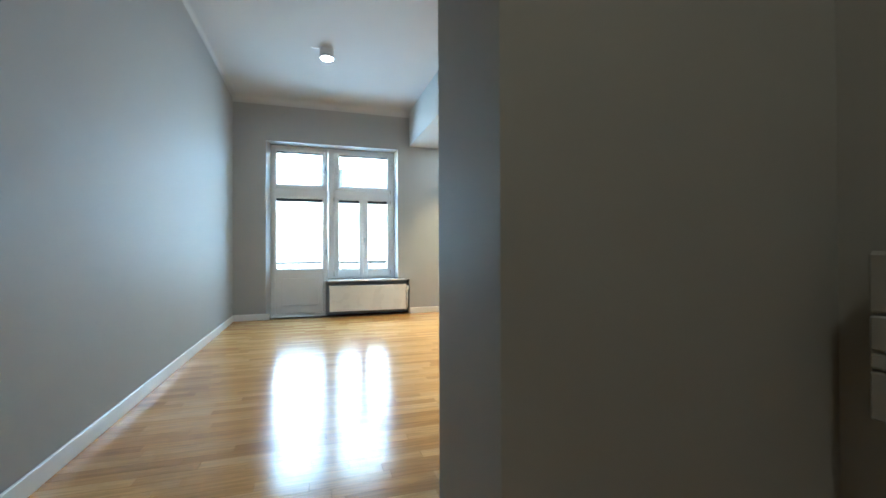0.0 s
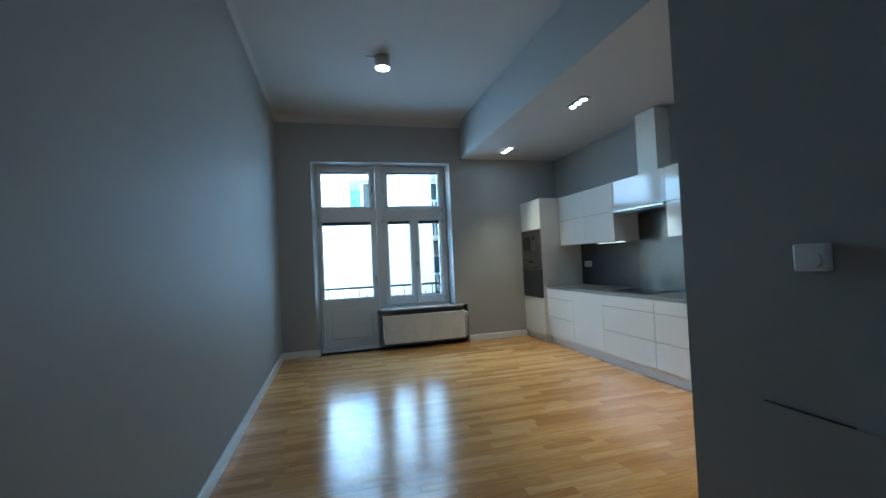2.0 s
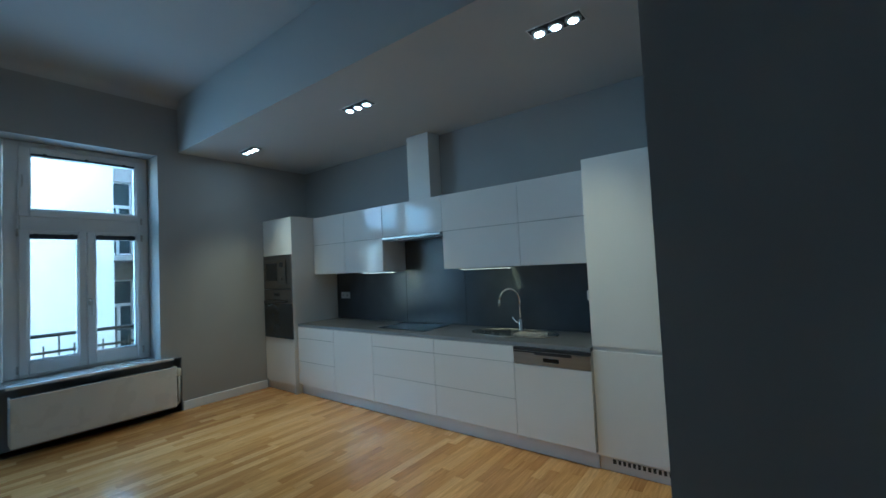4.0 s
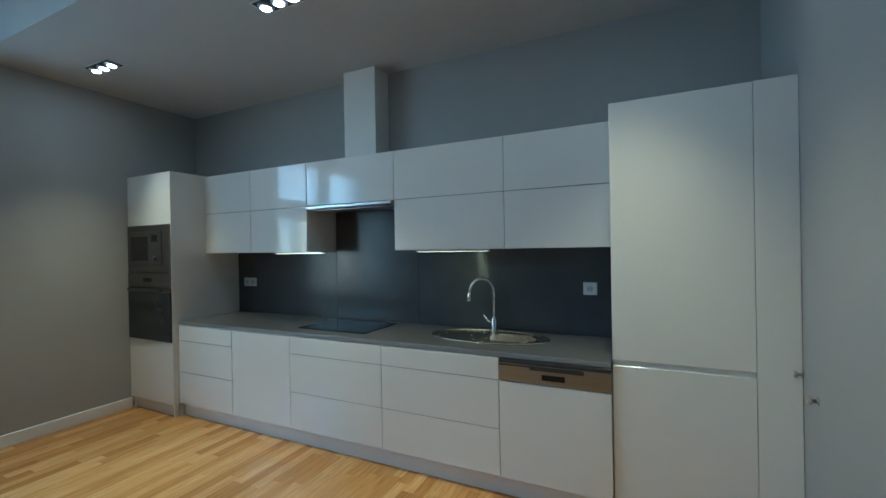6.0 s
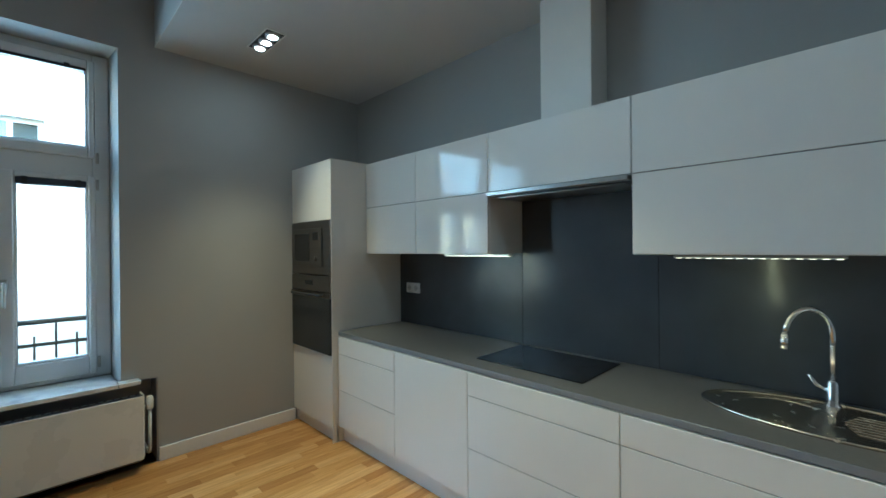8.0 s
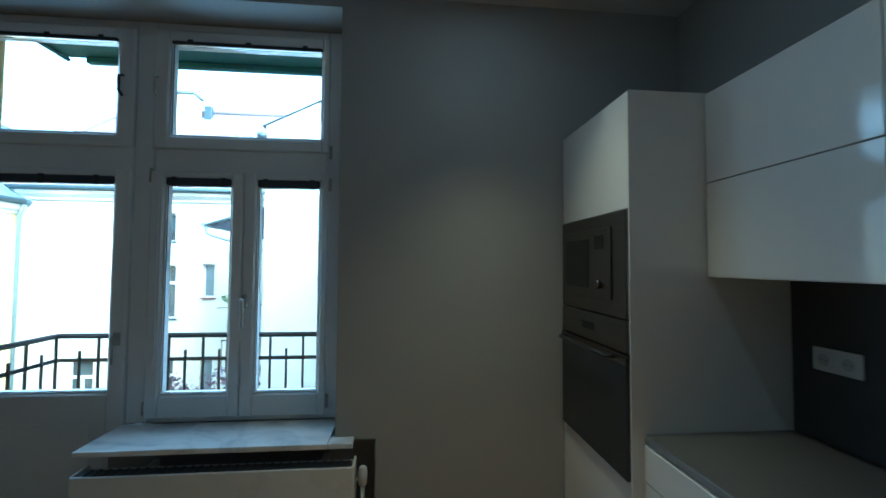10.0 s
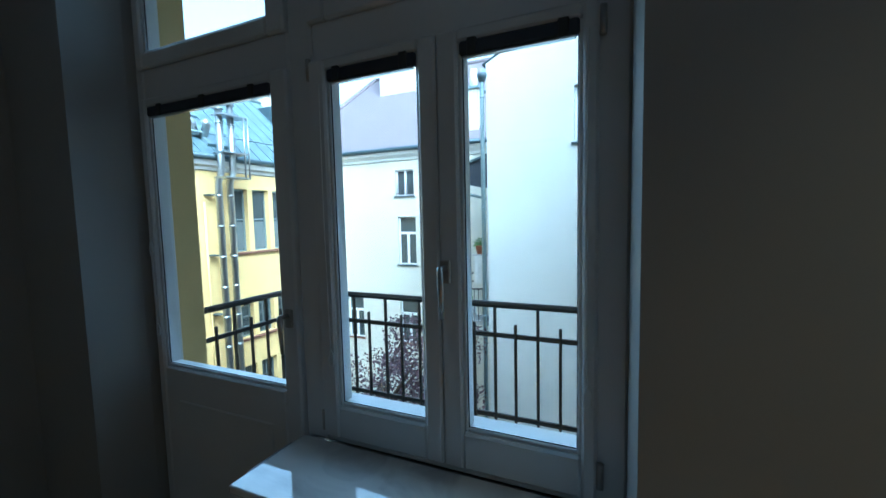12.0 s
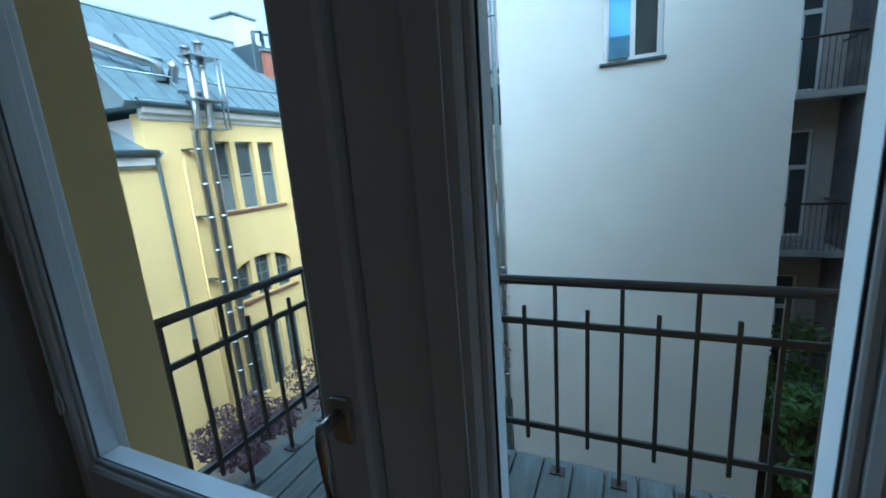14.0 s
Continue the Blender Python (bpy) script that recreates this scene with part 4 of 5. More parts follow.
def facade_window(parent, at, u0, u1, v0, v1, deep=0.14, kind="double", frame_mat=None, sill=None, bars=False, curtain=False, label="", f=0.055):
    """A window with frame, glazing bars and sill in an opening u0..u1, v0..v1."""
    fm = frame_mat or M_PVC
    bm = bmesh.new()
    box(bm, *at(u0, u0 + f, v0, v1, -deep, -deep + 0.06))
    box(bm, *at(u1 - f, u1, v0, v1, -deep, -deep + 0.06))
    box(bm, *at(u0 + f, u1 - f, v0, v0 + f, -deep, -deep + 0.06))
    box(bm, *at(u0 + f, u1 - f, v1 - f, v1, -deep, -deep + 0.06))
    m = (u0 + u1) / 2
    if kind in ("double", "tee"):
        top = v1 - f if kind == "double" else v0 + (v1 - v0) * 0.66
        box(bm, *at(m - 0.045, m + 0.045, v0 + f, top, -deep, -deep + 0.065))
        if kind == "tee":
            box(bm, *at(u0 + f, u1 - f, top - 0.05, top + 0.05, -deep, -deep + 0.068))
    if kind == "grid":
        for k in (1, 2, 3):
            v = v0 + (v1 - v0) * k / 4
            box(bm, *at(u0 + f, u1 - f, v - 0.018, v + 0.018, -deep, -deep + 0.055))
        box(bm, *at(m - 0.018, m + 0.018, v0 + f, v1 - f, -deep, -deep + 0.056))
    if kind == "pair":
        v = v0 + (v1 - v0) * 0.52
        box(bm, *at(u0 + f, u1 - f, v - 0.02, v + 0.02, -deep, -deep + 0.055))
    w = part("window", bm, fm, parent, label)
    part("pane", bx(*at(u0 + f, u1 - f, v0 + f, v1 - f, -deep - 0.01, -deep + 0.02)), M_CURTAIN if curtain else M_WINDARK, w, "dark reflecting glass")
    if sill:
        part("sill", bx(*at(u0 - 0.06, u1 + 0.06, v0 - 0.05, v0, -deep, 0.06), bevel=0.004), sill, w)
    if bars:
        bm = bmesh.new()
        for k in range(6):
            u = u0 + (u1 - u0) * (k + 0.5) / 6
            box(bm, *at(u - 0.008, u + 0.008, v0 + 0.02, v1 * 0.45 + v0 * 0.55, -0.04, -0.025))
        for v in (v0 + 0.1, v0 + 0.45):
            box(bm, *at(u0, u1, v - 0.01, v + 0.01, -0.05, -0.035))
        part("window_bars", bm, M_RAIL, w, "dark iron bars")
    return w


# pale windowless-looking gable straight ahead
GY = 16.2
gable = thing("gable_house", (0.6, GY, GROUND), "pale rendered gable wall with one small window", "house")
at = on_y(GY)
bm = bmesh.new()
pierced(bm, at, -1.81, 3.39, GROUND, 4.94, [(0.29, 1.34, 2.98, 4.26)], 0.5)
prism(bm, [(-1.81, 4.94), (3.39, 4.94), (3.39, 7.69), (-1.81, 5.07)], "y", GY, GY + 0.5)
part("gable_wall", bm, M_GABLE, gable)
part("rear_wall", bx(-1.81, 3.39, GY + 0.502, 20.0, GROUND, 4.88), M_GABLE, gable)
bm = bmesh.new()
prism(bm, [(-1.90, 5.04), (3.39, 7.69), (3.39, 7.73), (-1.90, 5.07)], "y", GY - 0.03, 20.4)
part("roof", bm, M_GUTTER, gable, "dark verge and roof sheet")
wa = facade_window(gable, at, 0.29, 1.34, 2.98, 4.26, 0.18, "double", None, M_GUTTER, label="small white double window", f=0.10)
# left pane leans back; its blue base colour stands in for reflected sky
bm = bmesh.new()
prism(bm, [(GY + 0.060, 3.06), (GY + 0.066, 3.06), (GY + 0.158, 4.19), (GY + 0.152, 4.19)], "x", 0.392, 0.768)
part("tilted_pane", bm, M_SKYPANE, wa, "tilted glass with a sky reflection put into its blue")
dp = part("downpipe", tb([(-1.90, GY - 0.05, GROUND), (-1.90, GY - 0.05, 4.66), (-1.86, GY - 0.04, 4.94)], 0.055, 12), M_PIPE, gable, "grey zinc downpipe")
for z in (-4, -1.24, 1.52, 4.27):
    part("pipe_clip", tb([(-1.90, GY - 0.05, z - 0.03), (-1.90, GY - 0.05, z + 0.03)], 0.066, 12), M_PIPE, dp)
part("rain_head", lathe(bmesh.new(), (-1.90, GY - 0.05, 4.61), [(0.06, 0.0), (0.12, 0.14), (0.13, 0.22), (0.12, 0.22)], 16), M_GUTTER, gable)
bm = bmesh.new()
for u in (-1.40, ):
    box(bm, *at(u - 0.004, u + 0.004, GROUND, 5.05, 0, 0.006))
part("lightning_wire", bm, M_GABLE, gable)

# cream house across the yard
CY = 20.5
cream = thing("cream_house", (-6.5, CY, GROUND), "cream rendered house with a mauve mansard roof", "house")
at = on_y(CY)
HOLES = [(-7.00, -6.19, -0.55, 1.36), (-7.06, -6.24, 2.18, 3.20), (-5.29, -4.87, 0.19, 1.40), (-7.00, -6.19, -3.75, -1.95), (-5.29, -4.87, -3.2, -2.0), (-2.9, -2.3, -0.2, 1.6), (-9.6, -8.8, -3.75, -1.95)]
bm = bmesh.new()
pierced(bm, at, -13.5, -1.0, GROUND, 3.72, HOLES, 0.5)
part("front_wall", bm, M_CREAM, cream)
part("rear_wall", bx(-13.5, -1.0, CY + 0.502, 28, GROUND, 3.7), M_CREAM, cream)
facade_window(cream, at, -7.00, -6.19, -0.55, 1.36, 0.16, "tee", None, M_GUTTER, label="white T-bar window")
facade_window(cream, at, -7.06, -6.24, 2.18, 3.20, 0.16, "double", None, M_GUTTER, bars=True, label="small white window with iron bars")
facade_window(cream, at, -5.29, -4.87, 0.19, 1.40, 0.16, "single", None, M_SILLBR, curtain=True, label="narrow white window")
facade_window(cream, at, -7.00, -6.19, -3.75, -1.95, 0.16, "tee", None, M_SILLBR, label="white T-bar window")
facade_window(cream, at, -5.29, -4.87, -3.2, -2.0, 0.16, "single", None, M_SILLBR, curtain=True, label="narrow white window")
facade_window(cream, at, -2.9, -2.3, -0.2, 1.6, 0.16, "single", None, M_SILLBR, label="tall window")
facade_window(cream, at, -9.6, -8.8, -3.75, -1.95, 0.16, "tee", None, M_SILLBR, label="white T-bar window")
bm = bmesh.new()
prism(bm, [(CY, 3.55), (CY - 0.06, 3.58), (CY - 0.08, 3.66), (CY - 0.20, 3.78), (CY - 0.24, 3.92), (CY, 3.92)], "x", -13.5, -1.0)
part("cornice", bm, M_CORNICE, cream, "white moulded cornice")
part("gutter", tb([(-13.5, CY - 0.27, 3.98), (-1.0, CY - 0.27, 3.98)], 0.085, 12), M_GUTTER, cream, "dark eaves gutter")
RID = CY + 3.6
bm = bmesh.new()
prism(bm, [(CY - 0.22, 3.96), (RID, 8.12), (RID, 7.9), (CY - 0.02, 3.72)], "x", -10.1, -0.6)
vs = [bm.verts.new(p) for p in ((-10.1, CY - 0.22, 3.96), (-10.1, RID, 8.12), (-13.3, CY - 0.22, 3.96))]
bm.faces.new(vs)
roof = part("roof", bm, M_SHINGLE, cream, "mauve shingle roof slope")
part("ridge_cap", tb([(-10.1, RID, 8.13), (-0.6, RID, 8.13)], 0.10, 8), M_SHINGLE, roof)
part("hip_cap", tb([(-13.3, CY - 0.22, 4.0), (-10.1, RID, 8.16)], 0.10, 8), M_SHINGLE, roof)


def chimney(parent, x0, x1, y0, y1, z0, z1, mat):
    c = part("chimney", bx(x0, x1, y0, y1, z0, z1), mat, parent, "rendered chimney block")
    part("chimney_cap", bx(x0 - 0.08, x1 + 0.08, y0 - 0.08, y1 + 0.08, z1, z1 + 0.09, 0.01), M_PIPE, c)
    return c


chimney(cream, -9.25, -7.05, 23.05, 23.8, 5.6, 8.55, M_CREAM)
ch = chimney(cream, -4.72, -3.62, 20.75, 21.5, 3.9, 5.95, M_CREAM)
for x in (-4.4, -3.9):
    part("flue_pot", tb([(x, 21.1, 6.04), (x, 21.1, 6.75)], 0.13, 12), M_PLAST, ch)
part("roof_vent", bx(-6.9, -6.6, 23.7, 23.95, 7.7, 8.3, 0.02), M_GUTTER, cream)

# lean-to canopy and little balcony in the corner
lean = thing("corner_canopy", (-2.8, 17.4, 2.5), "dark lean-to canopy with a grey gutter", "canopy")
bm = bmesh.new()
prism(bm, [(-3.42, 2.48), (-1.815, 2.99), (-1.815, 2.92), (-3.42, 2.43)], "y", 16.55, 18.6)
part("roof_sheet", bm, M_GUTTER, lean)
bm = bmesh.new()
prism(bm, [(-3.36, 2.42), (-1.815, 2.91), (-1.815, 2.05), (-2.2, 2.10)], "y", 16.62, 16.70)
part("side_board", bm, M_BLIND, lean, "dark boarded side of the canopy")
part("gutter", tb([(-3.46, 16.45, 2.44), (-3.46, 18.7, 2.44)], 0.055, 10), M_PIPE, lean)
part("gutter_pipe", tb([(-3.43, 16.55, 2.40), (-3.40, 16.55, 2.22), (-3.22, 16.55, 2.14), (-1.96, 16.55, 1.78)], 0.040, 10), M_PIPE, lean)
nook = thing("corner_balcony", (-2.6, 17.2, -1.5), "small cluttered balcony with iron rail and white panel", "balcony")
part("slab", bx(-3.10, -1.815, 16.40, 18.6, -1.56, -1.45), M_GREY, nook)
part("bracket", tb([(-2.95, 16.5, -1.56), (-2.75, 16.5, -1.74), (-1.92, 16.5, -1.78)], 0.045, 8), M_RAIL, nook)
part("white_panel", bx(-2.26, -1.82, 16.40, 16.46, -0.45, 0.29, 0.01), M_CORNICE, nook, "white sheet panel")
part("lower_panel", bx(-2.26, -1.82, 16.47, 16.50, -1.30, -0.47, 0.01), M_CREAM, nook, "pale lower screen")
part("shelf", bx(-2.32, -1.82, 16.36, 16.60, 0.295, 0.335, 0.005), M_GREY, nook)
for p, q, w in (((-2.74, 16.42, -0.40), (-2.30, 16.42, -0.16), 0.022), ((-2.74, 16.42, -0.62), (-2.30, 16.42, -0.38), 0.016), ((-2.90, 16.42, -0.62), (-1.92, 16.42, -0.58), 0.020)):
    part("handrail", tb([p, q], w, 8), M_RAIL, nook)
for k in range(9):
    x = -2.88 + k * 0.118
    part("bar", tb([(x, 16.42, -1.45), (x, 16.42, -0.60)], 0.010, 6), M_RAIL, nook)


def pot(x, y, z, r, h):
    p = thing("flower_pot", (x, y, z), "terracotta flower pot with a small plant", "plant pot", "flower pots")
    part("pot", lathe(bmesh.new(), (x, y, z), [(r * 0.7, 0), (r, h), (r * 1.1, h), (r * 1.1, h * 1.15), (r * 0.9, h * 1.15)], 16), M_TERRA, p)
    part("foliage", leaf_cloud([((x, y, z + h * 1.5), r * 1.5, 60)], 0.07, 5), M_LEAFG, p)


def leaf_cloud(blobs, size, seed):
    """Many small folded leaves scattered through uneven clumps (centre, radius, count)."""
    rng = np.random.default_rng(seed)
    verts, faces = [], []
    for c, r, n in blobs:
        d = rng.normal(size=(n, 3))
        d /= np.linalg.norm(d, axis=1)[:, None]
        q = np.array(c) + d * (r * rng.uniform(0.25, 1.0, size=(n, 1)) ** 0.6) * np.array([1, 1, 0.8])
        for p in q:
            a = rng.normal(size=3)
            a /= np.linalg.norm(a)
            b = np.cross(a, rng.normal(size=3))
            b /= np.linalg.norm(b)
            s = size * rng.uniform(0.6, 1.3)
            k = len(verts)
            up = np.cross(a, b) * s * 0.18
            verts += [p - a * s, p + b * s * 0.45 + up, p + a * s, p - b * s * 0.45 + up]
            faces += [(k, k + 1, k + 2), (k, k + 2, k + 3)]
    bm = bmesh.new()
    vs = [bm.verts.new(v) for v in verts]
    for f in faces:
        bm.faces.new([vs[i] for i in f])
    return bm


def tree(name, x, y, base, top, spread, leaf, size, count, seed, label):
    rng = random.Random(seed)
    t = thing(name, (x, y, base), label, "tree")
    h = top - base
    bm = bmesh.new()
    tube(bm, [(x, y, base), (x + 0.05, y, base + h * 0.25), (x - 0.04, y + 0.05, base + h * 0.5), (x, y, base + h * 0.8)], [0.16, 0.13, 0.09, 0.03], 10)
    blobs = []
    for k in range(14):
        a = k * 2.4 + rng.uniform(-0.3, 0.3)
        z0 = base + h * rng.uniform(0.35, 0.7)
        r = spread * rng.uniform(0.45, 1.0)
        e = (x + r * math.cos(a), y + r * math.sin(a), min(top - 0.2, z0 + h * rng.uniform(0.05, 0.35)))
        m = (x + r * 0.5 * math.cos(a + 0.2), y + r * 0.5 * math.sin(a + 0.2), (z0 + e[2]) / 2 + 0.1)
        tube(bm, [(x, y, z0), m, e], [0.06, 0.04, 0.012], 7)
        blobs.append((e, spread * rng.uniform(0.22, 0.42), count // 14))
        blobs.append((m, spread * rng.uniform(0.18, 0.34), count // 26))
    part("trunk", bm, M_BARK, t)
    part("crown", leaf_cloud(blobs, size, seed), leaf, t)
    return t


tree("purple_plum_tree", -4.1, 14.6, GROUND, -1.55, 2.2, M_LEAFP, 0.055, 7500, 3, "purple-leaved tree growing in the courtyard")
tree("purple_plum_tree", -7.6, 13.0, GROUND, -3.9, 1.3, M_LEAFP, 0.055, 4200, 8, "purple-leaved tree beside the yellow house")
tree("green_shrub_tree", 4.3, 16.4, GROUND, -2.7, 1.3, M_LEAFG, 0.10, 3000, 5, "leafy green tree below the old balconies")
pot(-2.50, 16.36, -1.12, 0.15, 0.26)
pot(-2.12, 16.50, 0.335, 0.13, 0.20)
solid("pot_hanger", tb([(-2.50, 16.41, -0.62), (-2.50, 16.38, -0.80), (-2.50, 16.36, -1.12)], 0.012, 6), M_RAIL, "iron hook that carries a flower pot", "hook")
top = thing("topiary", (-2.80, 16.5, -1.45), "small clipped plant on a tall thin stem", "plant")
part("stem", tb([(-2.80, 16.5, -1.45), (-2.78, 16.5, -0.4), (-2.76, 16.5, 0.40)], 0.022, 8), M_BARK, top)
part("crossbar", tb([(-3.08, 16.5, 0.22), (-2.40, 16.5, 0.27)], 0.010, 6), M_BARK, top)
part("crown", leaf_cloud([((-2.75, 16.5, 0.45), 0.14, 110), ((-2.90, 16.5, 0.50), 0.07, 30), ((-2.62, 16.5, 0.48), 0.07, 30)], 0.040, 4), M_LEAFG, top)

# yellow house on the far side
YX = -11.3
yellow = thing("yellow_house", (YX, 17.4, GROUND), "yellow rendered house with a patina zinc roof", "house")
at = on_px(YX)
UP = [(16.34 + 0.95 * k, 17.08 + 0.95 * k) for k in range(3)]
holes = [(a, b, 0.22, 2.48) for a, b in UP] + [(a, b, -2.95, -1.45) for a, b in UP] + [(a, b, -6.6, -4.0) for a, b in UP]
bm = bmesh.new()
pierced(bm, at, 14.4, 20.49, GROUND, 3.2, holes, 0.45)
part("front_wall", bm, M_YELLOW, yellow)
part("core_wall", bx(YX - 7.0, YX - 0.452, 14.4, 20.49, GROUND, 3.1), M_BROWNWALL, yellow)
for k, (a, b) in enumerate(UP):
    facade_window(yellow, at, a, b, 0.22, 2.48, 0.26, "pair", M_PIPE, None, bars=False, label="tall grey-framed window")
    part("net_curtain", bx(*at(a + 0.055, b - 0.055, 0.30, 1.30, -0.238, -0.234)), M_CURTAIN, yellow, "grey net curtain in the lower half")
    facade_window(yellow, at, a, b, -2.95, -1.45, 0.26, "grid", M_CURTAIN, None, label="gridded arched window light")
    facade_window(yellow, at, a, b, -6.6, -4.0, 0.26, "grid", M_CURTAIN, None, label="tall gridded window")
part("clay_sill", bx(*at(16.2, 19.15, 0.13, 0.215, -0.2, 0.10), bevel=0.01), M_SILLBR, yellow, "sloped red clay sill")
part("clay_sill", bx(*at(16.2, 19.15, -3.05, -2.955, -0.2, 0.10), bevel=0.01), M_SILLBR, yellow, "sloped red clay sill")
# spandrel that turns the middle lights into one arch
bm = bmesh.new()
mid, half = 17.66, 1.36
poly = [(mid - half, -1.40), (mid - half, -2.15)]
for k in range(0, 17):
    a = math.pi * (1 - k / 16)
    poly.append((mid + half * math.cos(a), -2.10 + 0.60 * math.sin(a)))
poly += [(mid + half, -2.15), (mid + half, -1.40)]
prism(bm, poly, "x", YX - 0.10, YX + 0.012)
part("arch_spandrel", bm, M_YELLOW, yellow)
bm = bmesh.new()
prism(bm, [(YX, 3.02), (YX + 0.06, 3.05), (YX + 0.08, 3.14), (YX + 0.22, 3.20), (YX + 0.26, 3.38), (YX, 3.38)], "y", 14.35, 20.4)
part("cornice", bm, M_CORNICE, yellow, "white moulded cornice")
part("gutter", tb([(YX + 0.32, 14.2, 3.46), (YX + 0.32, 20.2, 3.46)], 0.095, 12), M_GUTTER, yellow, "dark eaves gutter")
RX, RZ = YX - 3.6, 6.95
bm = bmesh.new()
prism(bm, [(YX + 0.34, 3.44), (RX, RZ), (RX - 3.6, 3.44), (YX + 0.2, 3.30)], "y", 13.9, 22.5)
zroof = part("roof", bm, M_ZINC, yellow, "patina-green standing-seam zinc roof")
sl = Vector((RX - YX - 0.34, 0, RZ - 3.44))
bm = bmesh.new()
prism(bm, [(YX + 0.34, 3.445), (RX, RZ + 0.005), (RX, RZ + 0.045), (YX + 0.34, 3.485)], "y", -0.014, 0.014)
me = bpy.data.meshes.new("seam")
bm.to_mesh(me)
bm.free()
me.materials.append(M_ZINC)
for k in range(15):
    s = new("seam", me)
    s.location = (0, 14.1 + 0.58 * k, 0)
    s.parent = zroof
part("ridge_cap", tb([(RX, 13.9, RZ + 0.03), (RX, 22.5, RZ + 0.03)], 0.08, 8), M_PIPE, zroof)


def on_roof(y, t, lift=0.0):
    n = Vector((-sl.z, 0, sl.x)).normalized() * -1
    p = Vector((YX + 0.34, y, 3.44)) + sl * t
    n = n if n.z > 0 else -n
    return p + n * lift


def roof_window(y, t):
    bm = bmesh.new()
    a, b = on_roof(y, t), on_roof(y, t + 0.2)
    n = (on_roof(y, t, 1) - a)
    for dy, w in ((0, 0.8),):
        vs = [bm.verts.new(q) for q in (a + n * 0.12, a + n * 0.12 + Vector((0, w, 0)), b + n * 0.16 + Vector((0, w, 0)), b + n * 0.16)]
        lo = [bm.verts.new(q) for q in (a, a + Vector((0, w, 0)), b + Vector((0, w, 0)), b)]
        bm.faces.new(vs)
        for i in range(4):
            bm.faces.new((lo[i], lo[(i + 1) % 4], vs[(i + 1) % 4], vs[i]))
    part("roof_light", bm, M_PIPE, zroof, "raised metal roof light")


roof_window(14.5, 0.50)
roof_window(15.7, 0.12)
roof_window(15.5, 0.45)
p0, p1 = on_roof(13.95, 0.42, 0.35), on_roof(15.25, 0.30, 0.35)
part("duct", tb([p0, p1, p1 + Vector((0.05, 0.25, -0.05)), on_roof(15.55, 0.22, 0.0)], 0.16, 14), M_FLUE, zroof, "round metal roof duct")
part("duct", tb([on_roof(15.8, 0.20, 0.0), on_roof(15.8, 0.22, 0.5), on_roof(15.7, 0.24, 0.62)], 0.13, 12), M_FLUE, zroof)
part("safety_rail", tb([on_roof(13.9, 0.20, 0.25), on_roof(20.0, 0.20, 0.25)], 0.03, 8), M_PIPE, zroof)
flue = thing("steel_flue_pair", (YX + 0.5, 16.1, GROUND), "two tall stainless steel flues with a ladder cage", "chimney")
for y, topz in ((15.45, 4.95), (15.88, 5.15)):
    f = part("flue", tb([(YX + 0.42, y, GROUND + 0.5), (YX + 0.42, y, 2.6), (YX + 0.62, y, 3.0), (YX + 0.62, y, topz)], 0.108, 16), M_FLUE, flue, "shiny steel flue pipe")
    for k in range(9):
        z = -6 + k * 1.02
        part("joint_band", tb([(YX + 0.42, y, z), (YX + 0.42, y, z + 0.07)], 0.120, 16), M_FLUE, f)
    for z in (3.6, 4.5):
        part("joint_band", tb([(YX + 0.62, y, z), (YX + 0.62, y, z + 0.07)], 0.120, 16), M_FLUE, f)
    part("flue_cap", tb([(YX + 0.62, y, topz), (YX + 0.62, y, topz + 0.05)], 0.15, 16), M_FLUE, f)
for z in (2.75, 3.55, 4.75):
    part("cage_ring", bx(YX + 0.40, YX + 0.95, 15.33, 16.30, z, z + 0.05), M_FLUE, flue)
for y in (16.12, 16.28):
    part("cage_post", tb([(YX + 0.93, y, 2.75), (YX + 0.93, y, 4.8)], 0.03, 8), M_FLUE, flue)
for z in (2.2, 0.2, -1.8, -3.8):
    part("wall_bracket", bx(YX, YX + 0.35, 15.20, 15.42, z, z + 0.04), M_GUTTER, flue)
part("gas_pipe", tb([(YX + 0.08, 15.15, -7.2), (YX + 0.08, 15.15, 2.0)], 0.04, 8), M_YELLOW, flue, "thin yellow pipe")
flue.location.y += 0.17
solid("downpipe", tb([(YX + 0.12, 14.55, GROUND), (YX + 0.12, 14.55, 1.95), (YX + 0.30, 14.60, 2.15)], 0.06, 12), M_PIPE, "grey zinc downpipe on the yellow wall", "downpipe")
solid("downpipe", tb([(YX + 0.14, 20.25, GROUND), (YX + 0.14, 20.25, 3.0), (YX + 0.3, 20.2, 3.4)], 0.06, 12), M_PIPE, "grey zinc downpipe in the corner of the yard", "downpipe")
plant = part("dormer", bx(YX - 3.4, YX - 1.9, 20.6, 23.2, 5.4, 6.55, 0.02), M_GUTTER, yellow, "dark sheet-metal roof dormer")
for y in (21.2, 21.7):
    part("vent_pipe", tb([(YX - 2.4, y, 6.5), (YX - 2.4, y, 7.2), (YX - 2.4, y + 0.45, 7.3), (YX - 2.4, y + 0.45, 6.9)], 0.08, 10), M_GUTTER, plant)
chimney(yellow, YX - 4.6, YX - 3.4, 21.2, 22.4, 4.0, 8.1, M_CREAM)
chimney(yellow, YX - 2.6, YX - 1.7, 21.0, 21.9, 3.5, 6.3, M_BRICK)

